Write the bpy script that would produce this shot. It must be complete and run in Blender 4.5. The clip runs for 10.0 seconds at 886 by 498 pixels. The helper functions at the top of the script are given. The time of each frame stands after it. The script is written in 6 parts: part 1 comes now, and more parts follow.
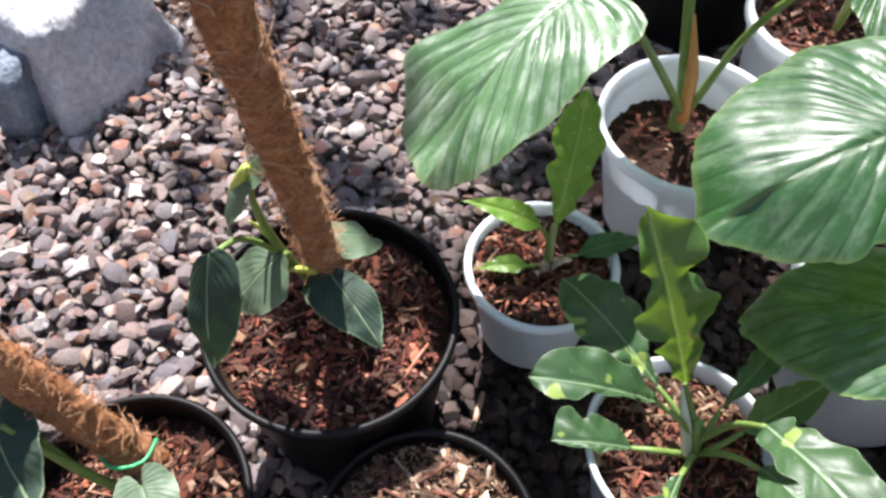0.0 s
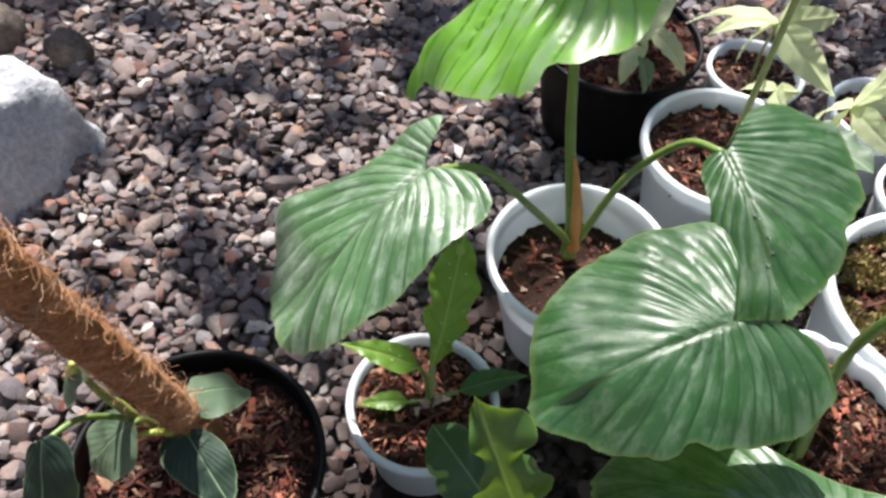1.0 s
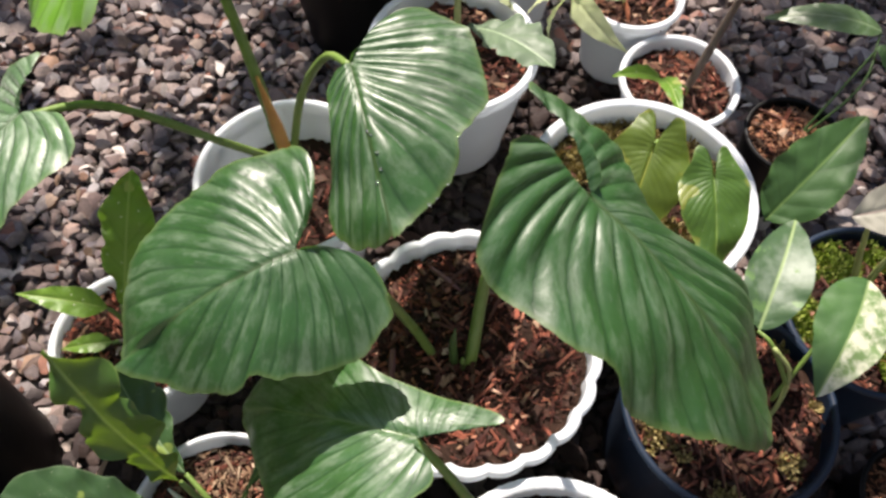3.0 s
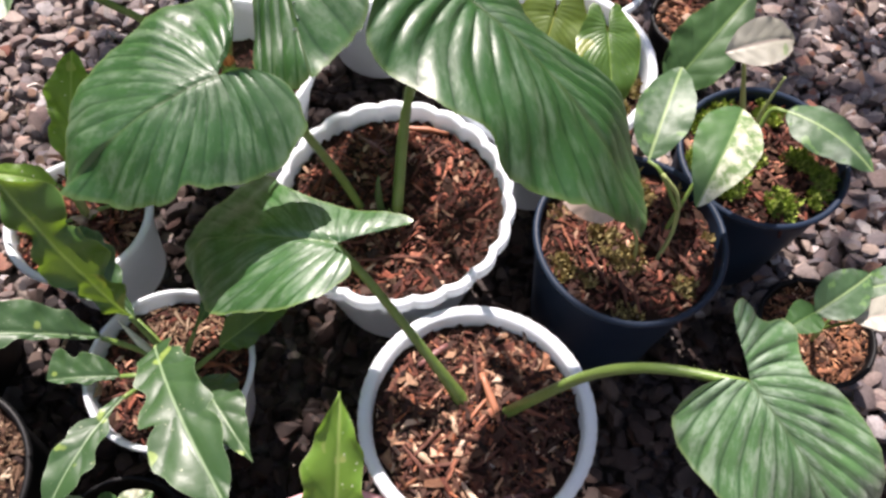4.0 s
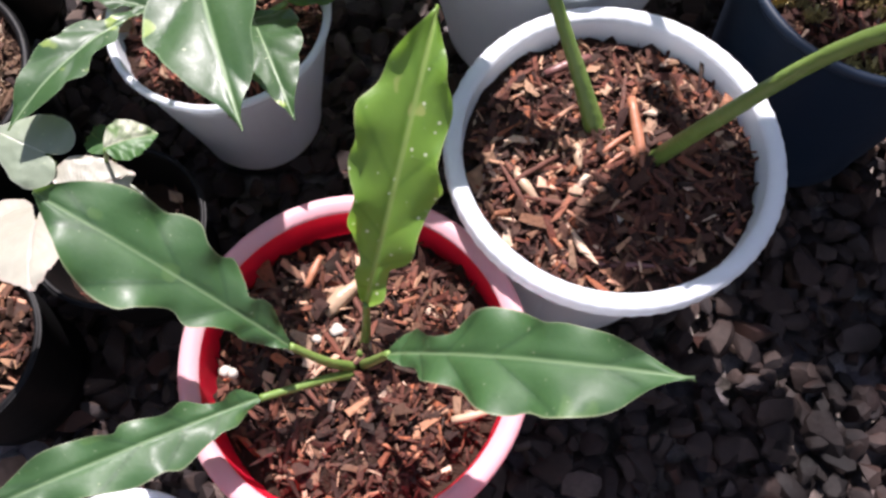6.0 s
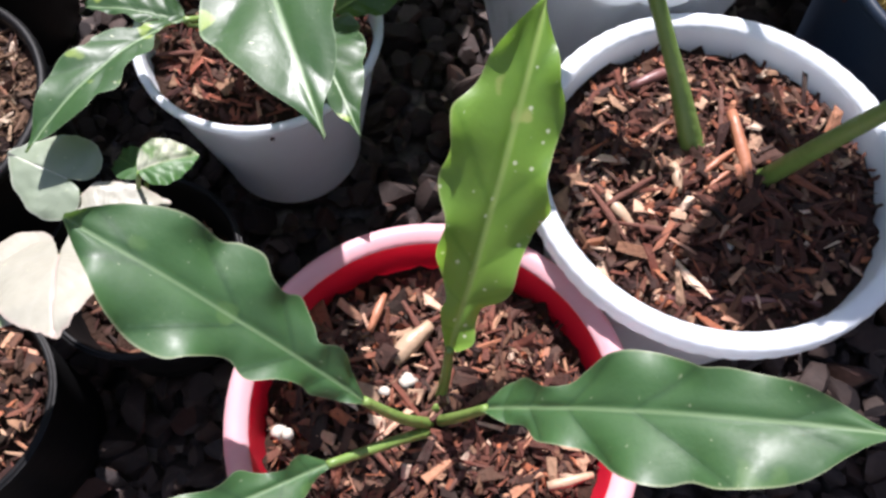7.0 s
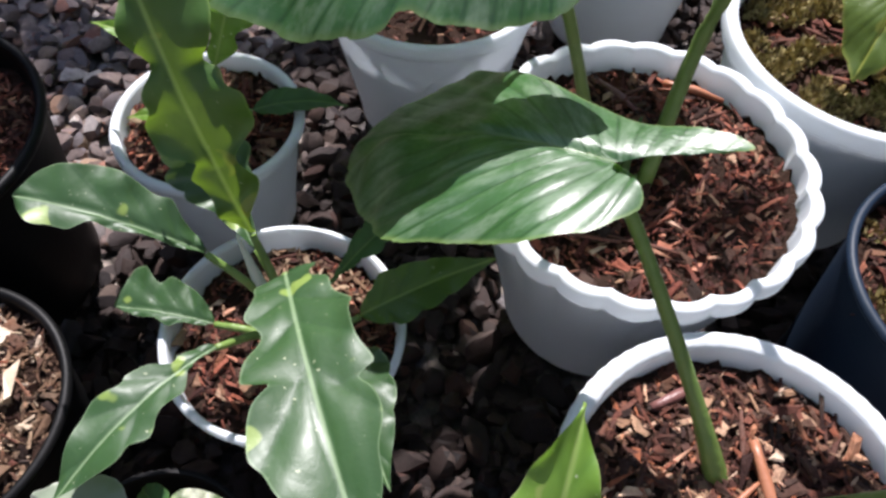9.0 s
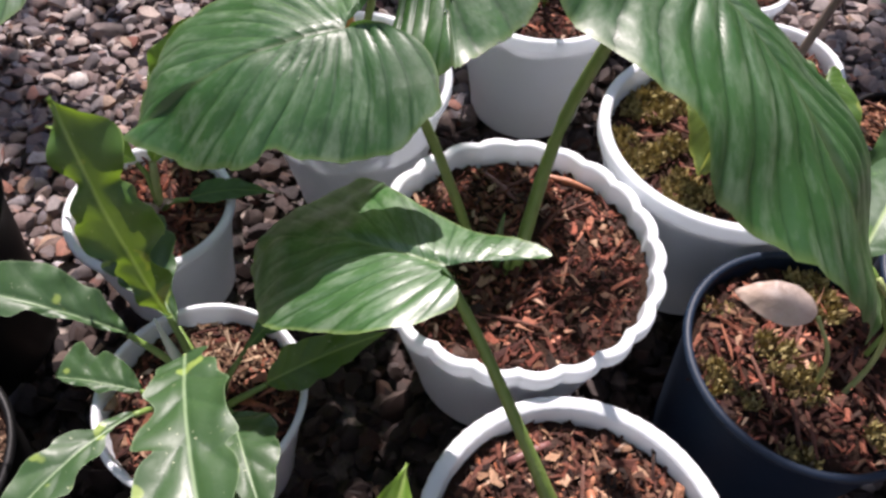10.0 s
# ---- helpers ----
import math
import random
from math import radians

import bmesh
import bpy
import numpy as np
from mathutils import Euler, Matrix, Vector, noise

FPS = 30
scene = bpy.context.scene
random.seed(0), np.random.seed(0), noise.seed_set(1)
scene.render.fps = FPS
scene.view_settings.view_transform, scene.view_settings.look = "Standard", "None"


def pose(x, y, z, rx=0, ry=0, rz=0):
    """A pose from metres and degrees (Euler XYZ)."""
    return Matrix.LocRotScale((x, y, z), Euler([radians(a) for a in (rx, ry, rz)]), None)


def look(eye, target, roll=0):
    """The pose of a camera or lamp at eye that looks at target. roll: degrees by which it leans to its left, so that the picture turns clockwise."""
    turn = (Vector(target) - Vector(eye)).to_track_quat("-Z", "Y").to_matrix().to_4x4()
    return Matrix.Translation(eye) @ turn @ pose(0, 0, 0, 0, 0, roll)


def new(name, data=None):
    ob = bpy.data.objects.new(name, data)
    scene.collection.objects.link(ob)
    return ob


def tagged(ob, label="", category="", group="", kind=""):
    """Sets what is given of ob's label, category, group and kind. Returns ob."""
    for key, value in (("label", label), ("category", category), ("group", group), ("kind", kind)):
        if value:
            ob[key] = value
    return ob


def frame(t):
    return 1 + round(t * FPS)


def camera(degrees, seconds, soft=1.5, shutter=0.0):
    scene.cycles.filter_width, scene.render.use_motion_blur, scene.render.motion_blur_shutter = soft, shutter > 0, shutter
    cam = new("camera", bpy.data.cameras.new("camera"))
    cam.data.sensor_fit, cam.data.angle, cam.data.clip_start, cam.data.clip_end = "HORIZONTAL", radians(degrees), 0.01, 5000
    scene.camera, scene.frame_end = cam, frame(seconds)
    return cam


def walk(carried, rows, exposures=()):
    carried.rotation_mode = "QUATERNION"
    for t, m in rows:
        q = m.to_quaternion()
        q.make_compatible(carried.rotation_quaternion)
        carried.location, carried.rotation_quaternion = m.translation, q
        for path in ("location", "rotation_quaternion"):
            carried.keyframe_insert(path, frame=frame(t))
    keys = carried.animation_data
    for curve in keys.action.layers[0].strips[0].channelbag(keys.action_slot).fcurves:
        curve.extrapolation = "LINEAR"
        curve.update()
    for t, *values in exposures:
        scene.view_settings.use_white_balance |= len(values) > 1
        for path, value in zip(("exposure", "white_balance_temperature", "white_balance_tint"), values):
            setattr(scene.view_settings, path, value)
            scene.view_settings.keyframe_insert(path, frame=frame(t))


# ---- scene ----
cam = camera(60.41, 10.0, soft=2.8)
PATH = [
    (0, (-0.0125, 0.0468, 0.7144), (0.0060, 1.1648, -0.9438), -0.22),
    (0.5, (0.0454, 0.0944, 0.7495), (0.0827, 1.2370, -0.8916), 0.56),
    (1, (0.0836, 0.1193, 0.7834), (0.1445, 1.3021, -0.8282), 2.18),
    (1.5, (0.1393, 0.1430, 0.8126), (0.2066, 1.3188, -0.8038), 1.40),
    (2, (0.1969, 0.1573, 0.8268), (0.2804, 1.2437, -0.8503), 1.88),
    (2.5, (0.2842, 0.1521, 0.8052), (0.4014, 1.1502, -0.9240), 1.20),
    (3, (0.3408, 0.1273, 0.7912), (0.4781, 1.0741, -0.9652), 1.19),
    (3.2, (0.3567, 0.1060, 0.7860), (0.5396, 1.0427, -0.9716), 3.30),
    (4.3, (0.3682, -0.0547, 0.7894), (0.5734, 0.8181, -0.9984), 2.65),
    (4.5, (0.3880, -0.0749, 0.7622), (0.5521, 0.7517, -1.0515), 2.80),
    (5, (0.4398, -0.0845, 0.7006), (0.4576, 0.7013, -1.1385), 1.32),
    (5.5, (0.4052, -0.0770, 0.6091), (0.4042, 0.6557, -1.2518), 2.68),
    (6, (0.3476, -0.0700, 0.5576), (0.3103, 0.6403, -1.3117), 0.97),
    (6.2, (0.3326, -0.0662, 0.5467), (0.2968, 0.6491, -1.3207), 1.36),
    (7.3, (0.2928, -0.0450, 0.4831), (0.2848, 0.8327, -1.3140), 1.95),
    (7.5, (0.2883, -0.0293, 0.4761), (0.2869, 0.8814, -1.3046), 2.14),
    (8, (0.2756, 0.0036, 0.4975), (0.2770, 1.0049, -1.2338), 2.96),
    (8.5, (0.2694, 0.0272, 0.5236), (0.2787, 1.0790, -1.1775), 4.09),
    (9, (0.2727, 0.0374, 0.5572), (0.2699, 1.1326, -1.1163), 3.56),
    (9.5, (0.2860, 0.0300, 0.6015), (0.2623, 1.1898, -1.0277), 2.99),
    (10, (0.3423, 0.0175, 0.6413), (0.3475, 1.2014, -0.9707), 3.53),
]
EXPOSURE = [(0.0, 1.50, 6350, 15), (0.5, 1.34, 6350, 14), (1.0, 1.09, 6500, 13), (1.5, 0.97, 6650, 13), (2.0, 0.86, 6950, 14), (2.5, 0.91, 7100, 16), (3.2, 1.01, 7100, 16), (4.3, 1.21, 6700, 22), (5.0, 1.23, 6600, 22), (6.0, 1.17, 6400, 22), (7.5, 1.09, 6200, 17), (8.5, 0.99, 6200, 16), (9.3, 0.96, 6400, 18), (10.0, 1.00, 6700, 23)]
walk(cam, [(t, look(eye, target, roll)) for t, eye, target, roll in PATH], EXPOSURE)


# ---------------------------------------------------------------- light
SUN_EL, SUN_AZ = 55.0, -7.0          # degrees; azimuth from +y towards +x
world = bpy.data.worlds.new("sky")
scene.world = world
world.use_nodes = True
wn = world.node_tree
sky = wn.nodes.new("ShaderNodeTexSky")
sky.sky_type, sky.sun_disc = "NISHITA", False
sky.sun_elevation, sky.sun_rotation = radians(SUN_EL), radians(SUN_AZ)
wn.links.new(sky.outputs[0], wn.nodes["Background"].inputs[0])
wn.nodes["Background"].inputs[1].default_value = 0.090
sun = new("sun", bpy.data.lights.new("sun", "SUN"))
sun.data.energy, sun.data.angle, sun.data.color = 4.8, radians(0.6), (1.0, 0.965, 0.92)
SUN_DIR = Vector((math.sin(radians(SUN_AZ)) * math.cos(radians(SUN_EL)), math.cos(radians(SUN_AZ)) * math.cos(radians(SUN_EL)), math.sin(radians(SUN_EL))))
sun.matrix_world = look(SUN_DIR * 8, (0, 0, 0))


# ---------------------------------------------------------------- materials
class Nodes:
    """A small wrapper to write node trees in few lines."""

    def __init__(self, name):
        self.mat = bpy.data.materials.new(name)
        self.mat.use_nodes = True
        self.t = self.mat.node_tree
        self.bsdf = self.t.nodes["Principled BSDF"]
        self.out = self.t.nodes["Material Output"]

    def put(self, socket, value):
        if isinstance(value, bpy.types.NodeSocket):
            self.t.links.new(value, socket)
        else:
            socket.default_value = value

    def node(self, kind, *values, **props):
        n = self.t.nodes.new(kind)
        for key, value in props.items():
            if key == "operation":
                n.operation = value
            elif key == "blend_type":
                n.blend_type = value
            elif key == "data_type":
                n.data_type = value
            elif key == "feature":
                n.feature = value
        for i, v in enumerate(values):
            if v is not None:
                self.put(n.inputs[i], v)
        return n

    def math(self, op, a, b=None, c=None):
        return self.node("ShaderNodeMath", a, b, c, operation=op).outputs[0]

    def mix(self, f, a, b, blend="MIX"):
        n = self.t.nodes.new("ShaderNodeMix")
        n.data_type, n.blend_type = "RGBA", blend
        for i, v in ((0, f), (6, a), (7, b)):
            self.put(n.inputs[i], v)
        return n.outputs[2]

    def ramp(self, f, stops):
        n = self.t.nodes.new("ShaderNodeValToRGB")
        e = n.color_ramp.elements
        while len(e) < len(stops):
            e.new(0.5)
        for el, (p, col) in zip(e, stops):
            el.position, el.color = p, col if len(col) == 4 else (*col, 1)
        self.put(n.inputs[0], f)
        return n.outputs[0]

    def coord(self, which="Object"):
        return self.node("ShaderNodeTexCoord").outputs[which]

    def noise(self, scale, detail=4.0, rough=0.55, vec=None):
        n = self.t.nodes.new("ShaderNodeTexNoise")
        self.put(n.inputs["Vector"], vec or self.coord())
        n.inputs["Scale"].default_value, n.inputs["Detail"].default_value, n.inputs["Roughness"].default_value = scale, detail, rough
        return n.outputs[0]

    def bump(self, height, strength, distance):
        n = self.node("ShaderNodeBump")
        n.inputs["Strength"].default_value, n.inputs["Distance"].default_value = strength, distance
        self.put(n.inputs["Height"], height)
        self.put(self.bsdf.inputs["Normal"], n.outputs[0])
        return n.outputs[0]

    def set(self, color=None, rough=None, spec=None, metal=None):
        for key, v in (("Base Color", color), ("Roughness", rough), ("Specular IOR Level", spec), ("Metallic", metal)):
            if v is not None:
                self.put(self.bsdf.inputs[key], v)
        return self


def rgb(r, g, b):
    return (r, g, b, 1.0)


def plastic(name, col, dirt, rough=0.38, dirt_amount=0.5, glow=0.0, gloss=0.45):
    m = Nodes(name)
    n1, n2 = m.noise(9, 5, 0.6), m.noise(140, 3, 0.6)
    f = m.math("MULTIPLY", m.ramp(n1, [(0.42, (0, 0, 0)), (0.75, (1, 1, 1))]), dirt_amount)
    speck = m.ramp(n2, [(0.62, (0, 0, 0)), (0.72, (1, 1, 1))])
    c = m.mix(f, col, dirt)
    c = m.mix(m.math("MULTIPLY", speck, 0.35 * dirt_amount), c, dirt)
    m.set(c, m.math("ADD", m.math("MULTIPLY", n1, 0.25), rough - 0.1), gloss)
    m.bump(n2, 0.12, 0.002)
    if glow:
        tr = m.node("ShaderNodeBsdfTranslucent", c)
        ms = m.node("ShaderNodeMixShader", glow, m.bsdf.outputs[0], tr.outputs[0])
        m.t.links.new(ms.outputs[0], m.out.inputs[0])
    return m.mat


WHITE = plastic("white_plastic", rgb(0.87, 0.91, 0.945), rgb(0.52, 0.51, 0.49), 0.36, 0.16, 0.32)
BLACK = plastic("black_plastic", rgb(0.003, 0.003, 0.0035), rgb(0.012, 0.010, 0.009), 0.5, 0.35, gloss=0.22)
NAVY = plastic("dark_blue_plastic", rgb(0.007, 0.017, 0.036), rgb(0.020, 0.030, 0.045), 0.48, 0.35, gloss=0.30)
RED = plastic("red_plastic", rgb(0.95, 0.024, 0.065), rgb(0.6, 0.03, 0.05), 0.34, 0.15, 0.42)
PINK = plastic("pale_pink_plastic", rgb(0.80, 0.46, 0.50), rgb(0.5, 0.28, 0.27), 0.34, 0.25, 0.35)


def island_mat(name, stops, rough=0.8, bump=0.4, scale=220, mottled=0.35, single=False, shaded=False):
    """Loose pieces, each with a colour of its own."""
    m = Nodes(name)
    r = m.node("ShaderNodeObjectInfo").outputs["Random"] if single else m.node("ShaderNodeNewGeometry").outputs["Random Per Island"]
    c = m.ramp(r, stops)
    n, n2 = m.noise(scale, 5, 0.65), m.noise(scale * 0.22, 3)
    c = m.mix(mottled, c, m.ramp(n, [(0.25, (0.08, 0.07, 0.065)), (0.8, (1, 0.97, 0.92))]), "OVERLAY")
    c = m.mix(m.math("MULTIPLY", m.ramp(n2, [(0.45, (0, 0, 0)), (0.7, (1, 1, 1))]), 0.3), c, rgb(0.09, 0.075, 0.06))
    if shaded:
        # shade among the pots, painted into the stones' colour by noisy ellipses
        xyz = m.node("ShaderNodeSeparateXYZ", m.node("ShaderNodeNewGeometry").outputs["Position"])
        shade_mask = None
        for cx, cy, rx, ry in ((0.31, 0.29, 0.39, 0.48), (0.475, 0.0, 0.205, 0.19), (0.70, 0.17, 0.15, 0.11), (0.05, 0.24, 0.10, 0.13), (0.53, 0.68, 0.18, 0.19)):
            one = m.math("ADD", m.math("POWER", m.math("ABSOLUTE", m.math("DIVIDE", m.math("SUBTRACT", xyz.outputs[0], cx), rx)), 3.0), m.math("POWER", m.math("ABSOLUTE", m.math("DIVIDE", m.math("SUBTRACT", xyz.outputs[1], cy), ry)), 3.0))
            shade_mask = one if shade_mask is None else m.math("MINIMUM", shade_mask, one)
        shade_mask = m.math("ADD", shade_mask, m.math("MULTIPLY", m.noise(9, 3, 0.6, m.node("ShaderNodeNewGeometry").outputs["Position"]), 0.5))
        f = m.ramp(shade_mask, [(0.75, (1, 1, 1)), (1.0, (0, 0, 0))])
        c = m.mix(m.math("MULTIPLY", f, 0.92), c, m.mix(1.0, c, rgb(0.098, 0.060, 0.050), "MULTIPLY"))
        # a weaker patch of painted shade at the edge of the pots
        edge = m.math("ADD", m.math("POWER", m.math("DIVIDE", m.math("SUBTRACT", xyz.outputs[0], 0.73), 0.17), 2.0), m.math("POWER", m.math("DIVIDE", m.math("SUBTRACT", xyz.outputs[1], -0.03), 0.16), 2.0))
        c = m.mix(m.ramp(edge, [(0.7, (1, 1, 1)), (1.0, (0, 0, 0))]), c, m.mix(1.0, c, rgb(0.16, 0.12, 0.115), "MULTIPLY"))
    m.set(c, rough, 0.35)
    m.bump(n, bump, 0.003)
    return m.mat


STONE_COLOURS = [(0.0, (0.060, 0.052, 0.056)), (0.12, (0.150, 0.108, 0.100)), (0.22, (0.205, 0.165, 0.150)), (0.33, (0.095, 0.084, 0.096)), (0.43, (0.270, 0.215, 0.190)), (0.54, (0.160, 0.108, 0.098)), (0.64, (0.125, 0.118, 0.132)),
                 (0.74, (0.330, 0.275, 0.240)), (0.81, (0.215, 0.085, 0.062)), (0.86, (0.255, 0.175, 0.120)), (0.92, (0.250, 0.235, 0.245)), (1.0, (0.540, 0.490, 0.450))]
GRAVEL = island_mat("river_gravel", STONE_COLOURS, 0.75, 0.35, 260, shaded=True)
PEBBLE = island_mat("single_gravel_stone", STONE_COLOURS, 0.75, 0.35, 260, single=True, shaded=True)
BARK = island_mat("bark_chips", [(0.0, (0.014, 0.005, 0.004)), (0.22, (0.047, 0.015, 0.010)), (0.40, (0.112, 0.037, 0.023)), (0.52, (0.026, 0.010, 0.008)), (0.66, (0.153, 0.049, 0.030)), (0.76, (0.071, 0.028, 0.021)),
                                 (0.86, (0.333, 0.103, 0.046)), (0.93, (0.435, 0.238, 0.143)), (0.98, (0.589, 0.367, 0.245)), (1.0, (0.700, 0.518, 0.388))], 0.85, 0.6, 300)
REDBARK = island_mat("red_bark_chips", [(0.0, (0.017, 0.005, 0.004)), (0.25, (0.063, 0.016, 0.011)), (0.45, (0.138, 0.037, 0.023)), (0.6, (0.039, 0.012, 0.009)), (0.76, (0.213, 0.060, 0.036)), (0.9, (0.316, 0.095, 0.055)), (1.0, (0.539, 0.238, 0.153))], 0.85, 0.6, 300)
SHREDS = island_mat("bark_shreds", [(0.0, (0.035, 0.013, 0.009)), (0.25, (0.118, 0.032, 0.019)), (0.45, (0.247, 0.076, 0.037)), (0.6, (0.106, 0.043, 0.032)), (0.82, (0.329, 0.119, 0.063)), (0.95, (0.471, 0.259, 0.170)), (1.0, (0.640, 0.410, 0.296))], 0.8, 0.5, 260)
ORANGEBARK = island_mat("orange_bark_chips", [(0.0, (0.08, 0.03, 0.018)), (0.3, (0.24, 0.10, 0.05)), (0.55, (0.40, 0.18, 0.09)), (0.75, (0.18, 0.07, 0.04)), (0.9, (0.50, 0.27, 0.15)), (1.0, (0.60, 0.42, 0.29))], 0.85, 0.6, 300)
PALEBARK = island_mat("pale_bark_chips", [(0.0, (0.06, 0.034, 0.022)), (0.3, (0.15, 0.085, 0.05)), (0.55, (0.25, 0.15, 0.09)), (0.75, (0.10, 0.055, 0.034)), (0.9, (0.36, 0.25, 0.16)), (1.0, (0.52, 0.41, 0.31))], 0.85, 0.6, 300)
MOSS = island_mat("moss", [(0.0, (0.10, 0.16, 0.02)), (0.4, (0.22, 0.32, 0.04)), (0.7, (0.34, 0.44, 0.07)), (1.0, (0.46, 0.50, 0.14))], 0.95, 0.3, 500)
DRYMOSS = island_mat("dry_moss", [(0.0, (0.11, 0.08, 0.03)), (0.4, (0.25, 0.19, 0.07)), (0.7, (0.36, 0.31, 0.12)), (1.0, (0.48, 0.40, 0.20))], 0.95, 0.3, 500)


FLAKES = island_mat("bark_flakes", [(0.0, (0.020, 0.009, 0.007)), (0.3, (0.070, 0.028, 0.018)), (0.5, (0.160, 0.075, 0.042)), (0.68, (0.045, 0.020, 0.015)), (0.84, (0.270, 0.150, 0.088)), (0.95, (0.420, 0.270, 0.180)), (1.0, (0.560, 0.420, 0.320))], 0.85, 0.6, 300)


def soil_mat():
    m = Nodes("potting_soil")
    n, n2 = m.noise(70, 6, 0.7), m.noise(320, 4, 0.7)
    m.set(m.mix(n2, m.ramp(n, [(0.3, (0.018, 0.009, 0.006)), (0.75, (0.08, 0.036, 0.022))]), rgb(0.04, 0.024, 0.017)), 0.95, 0.2)
    m.bump(m.math("ADD", n, n2), 0.9, 0.006)
    return m.mat


def earth_mat():
    m = Nodes("trodden_gravel_earth")
    n, n2 = m.noise(25, 6, 0.7), m.noise(160, 4, 0.7)
    cell = m.t.nodes.new("ShaderNodeTexVoronoi")
    m.put(cell.inputs["Vector"], m.coord())
    cell.inputs["Scale"].default_value = 46.0
    tone = m.ramp(m.node("ShaderNodeSeparateXYZ", cell.outputs["Color"]).outputs[0], STONE_COLOURS[:8])
    gap = m.ramp(cell.outputs["Distance"], [(0.45, (1, 1, 1)), (0.7, (0, 0, 0))])
    soil = m.ramp(n, [(0.3, (0.02, 0.017, 0.015)), (0.75, (0.06, 0.05, 0.043))])
    m.set(m.mix(m.math("MULTIPLY", gap, m.ramp(n2, [(0.3, (0.4, 0.4, 0.4)), (0.6, (1, 1, 1))])), soil, tone), 0.92, 0.2)
    m.bump(m.math("ADD", m.math("MULTIPLY", n2, 0.4), m.math("SUBTRACT", 1.0, cell.outputs["Distance"])), 0.9, 0.012)
    return m.mat


def rock_mat(name, a, b, c):
    m = Nodes(name)
    n, n2 = m.noise(14, 7, 0.65), m.noise(110, 5, 0.7)
    col = m.ramp(n, [(0.3, a), (0.5, b), (0.72, c)])
    m.set(m.mix(0.4, col, m.ramp(n2, [(0.25, (0.1, 0.1, 0.1)), (0.8, (1, 1, 1))]), "OVERLAY"), 0.9, 0.25)
    m.bump(m.math("ADD", m.math("MULTIPLY", n2, 0.6), n), 0.7, 0.012)
    return m.mat


SOIL, EARTH = soil_mat(), earth_mat()
GREYROCK = rock_mat("grey_rock", (0.36, 0.37, 0.39), (0.49, 0.495, 0.51), (0.62, 0.62, 0.62))
BLUEGREY = rock_mat("blue_grey_block", (0.13, 0.16, 0.20), (0.19, 0.225, 0.27), (0.27, 0.31, 0.36))
BROWNROCK = rock_mat("brown_rock", (0.06, 0.05, 0.042), (0.14, 0.115, 0.095), (0.24, 0.20, 0.17))


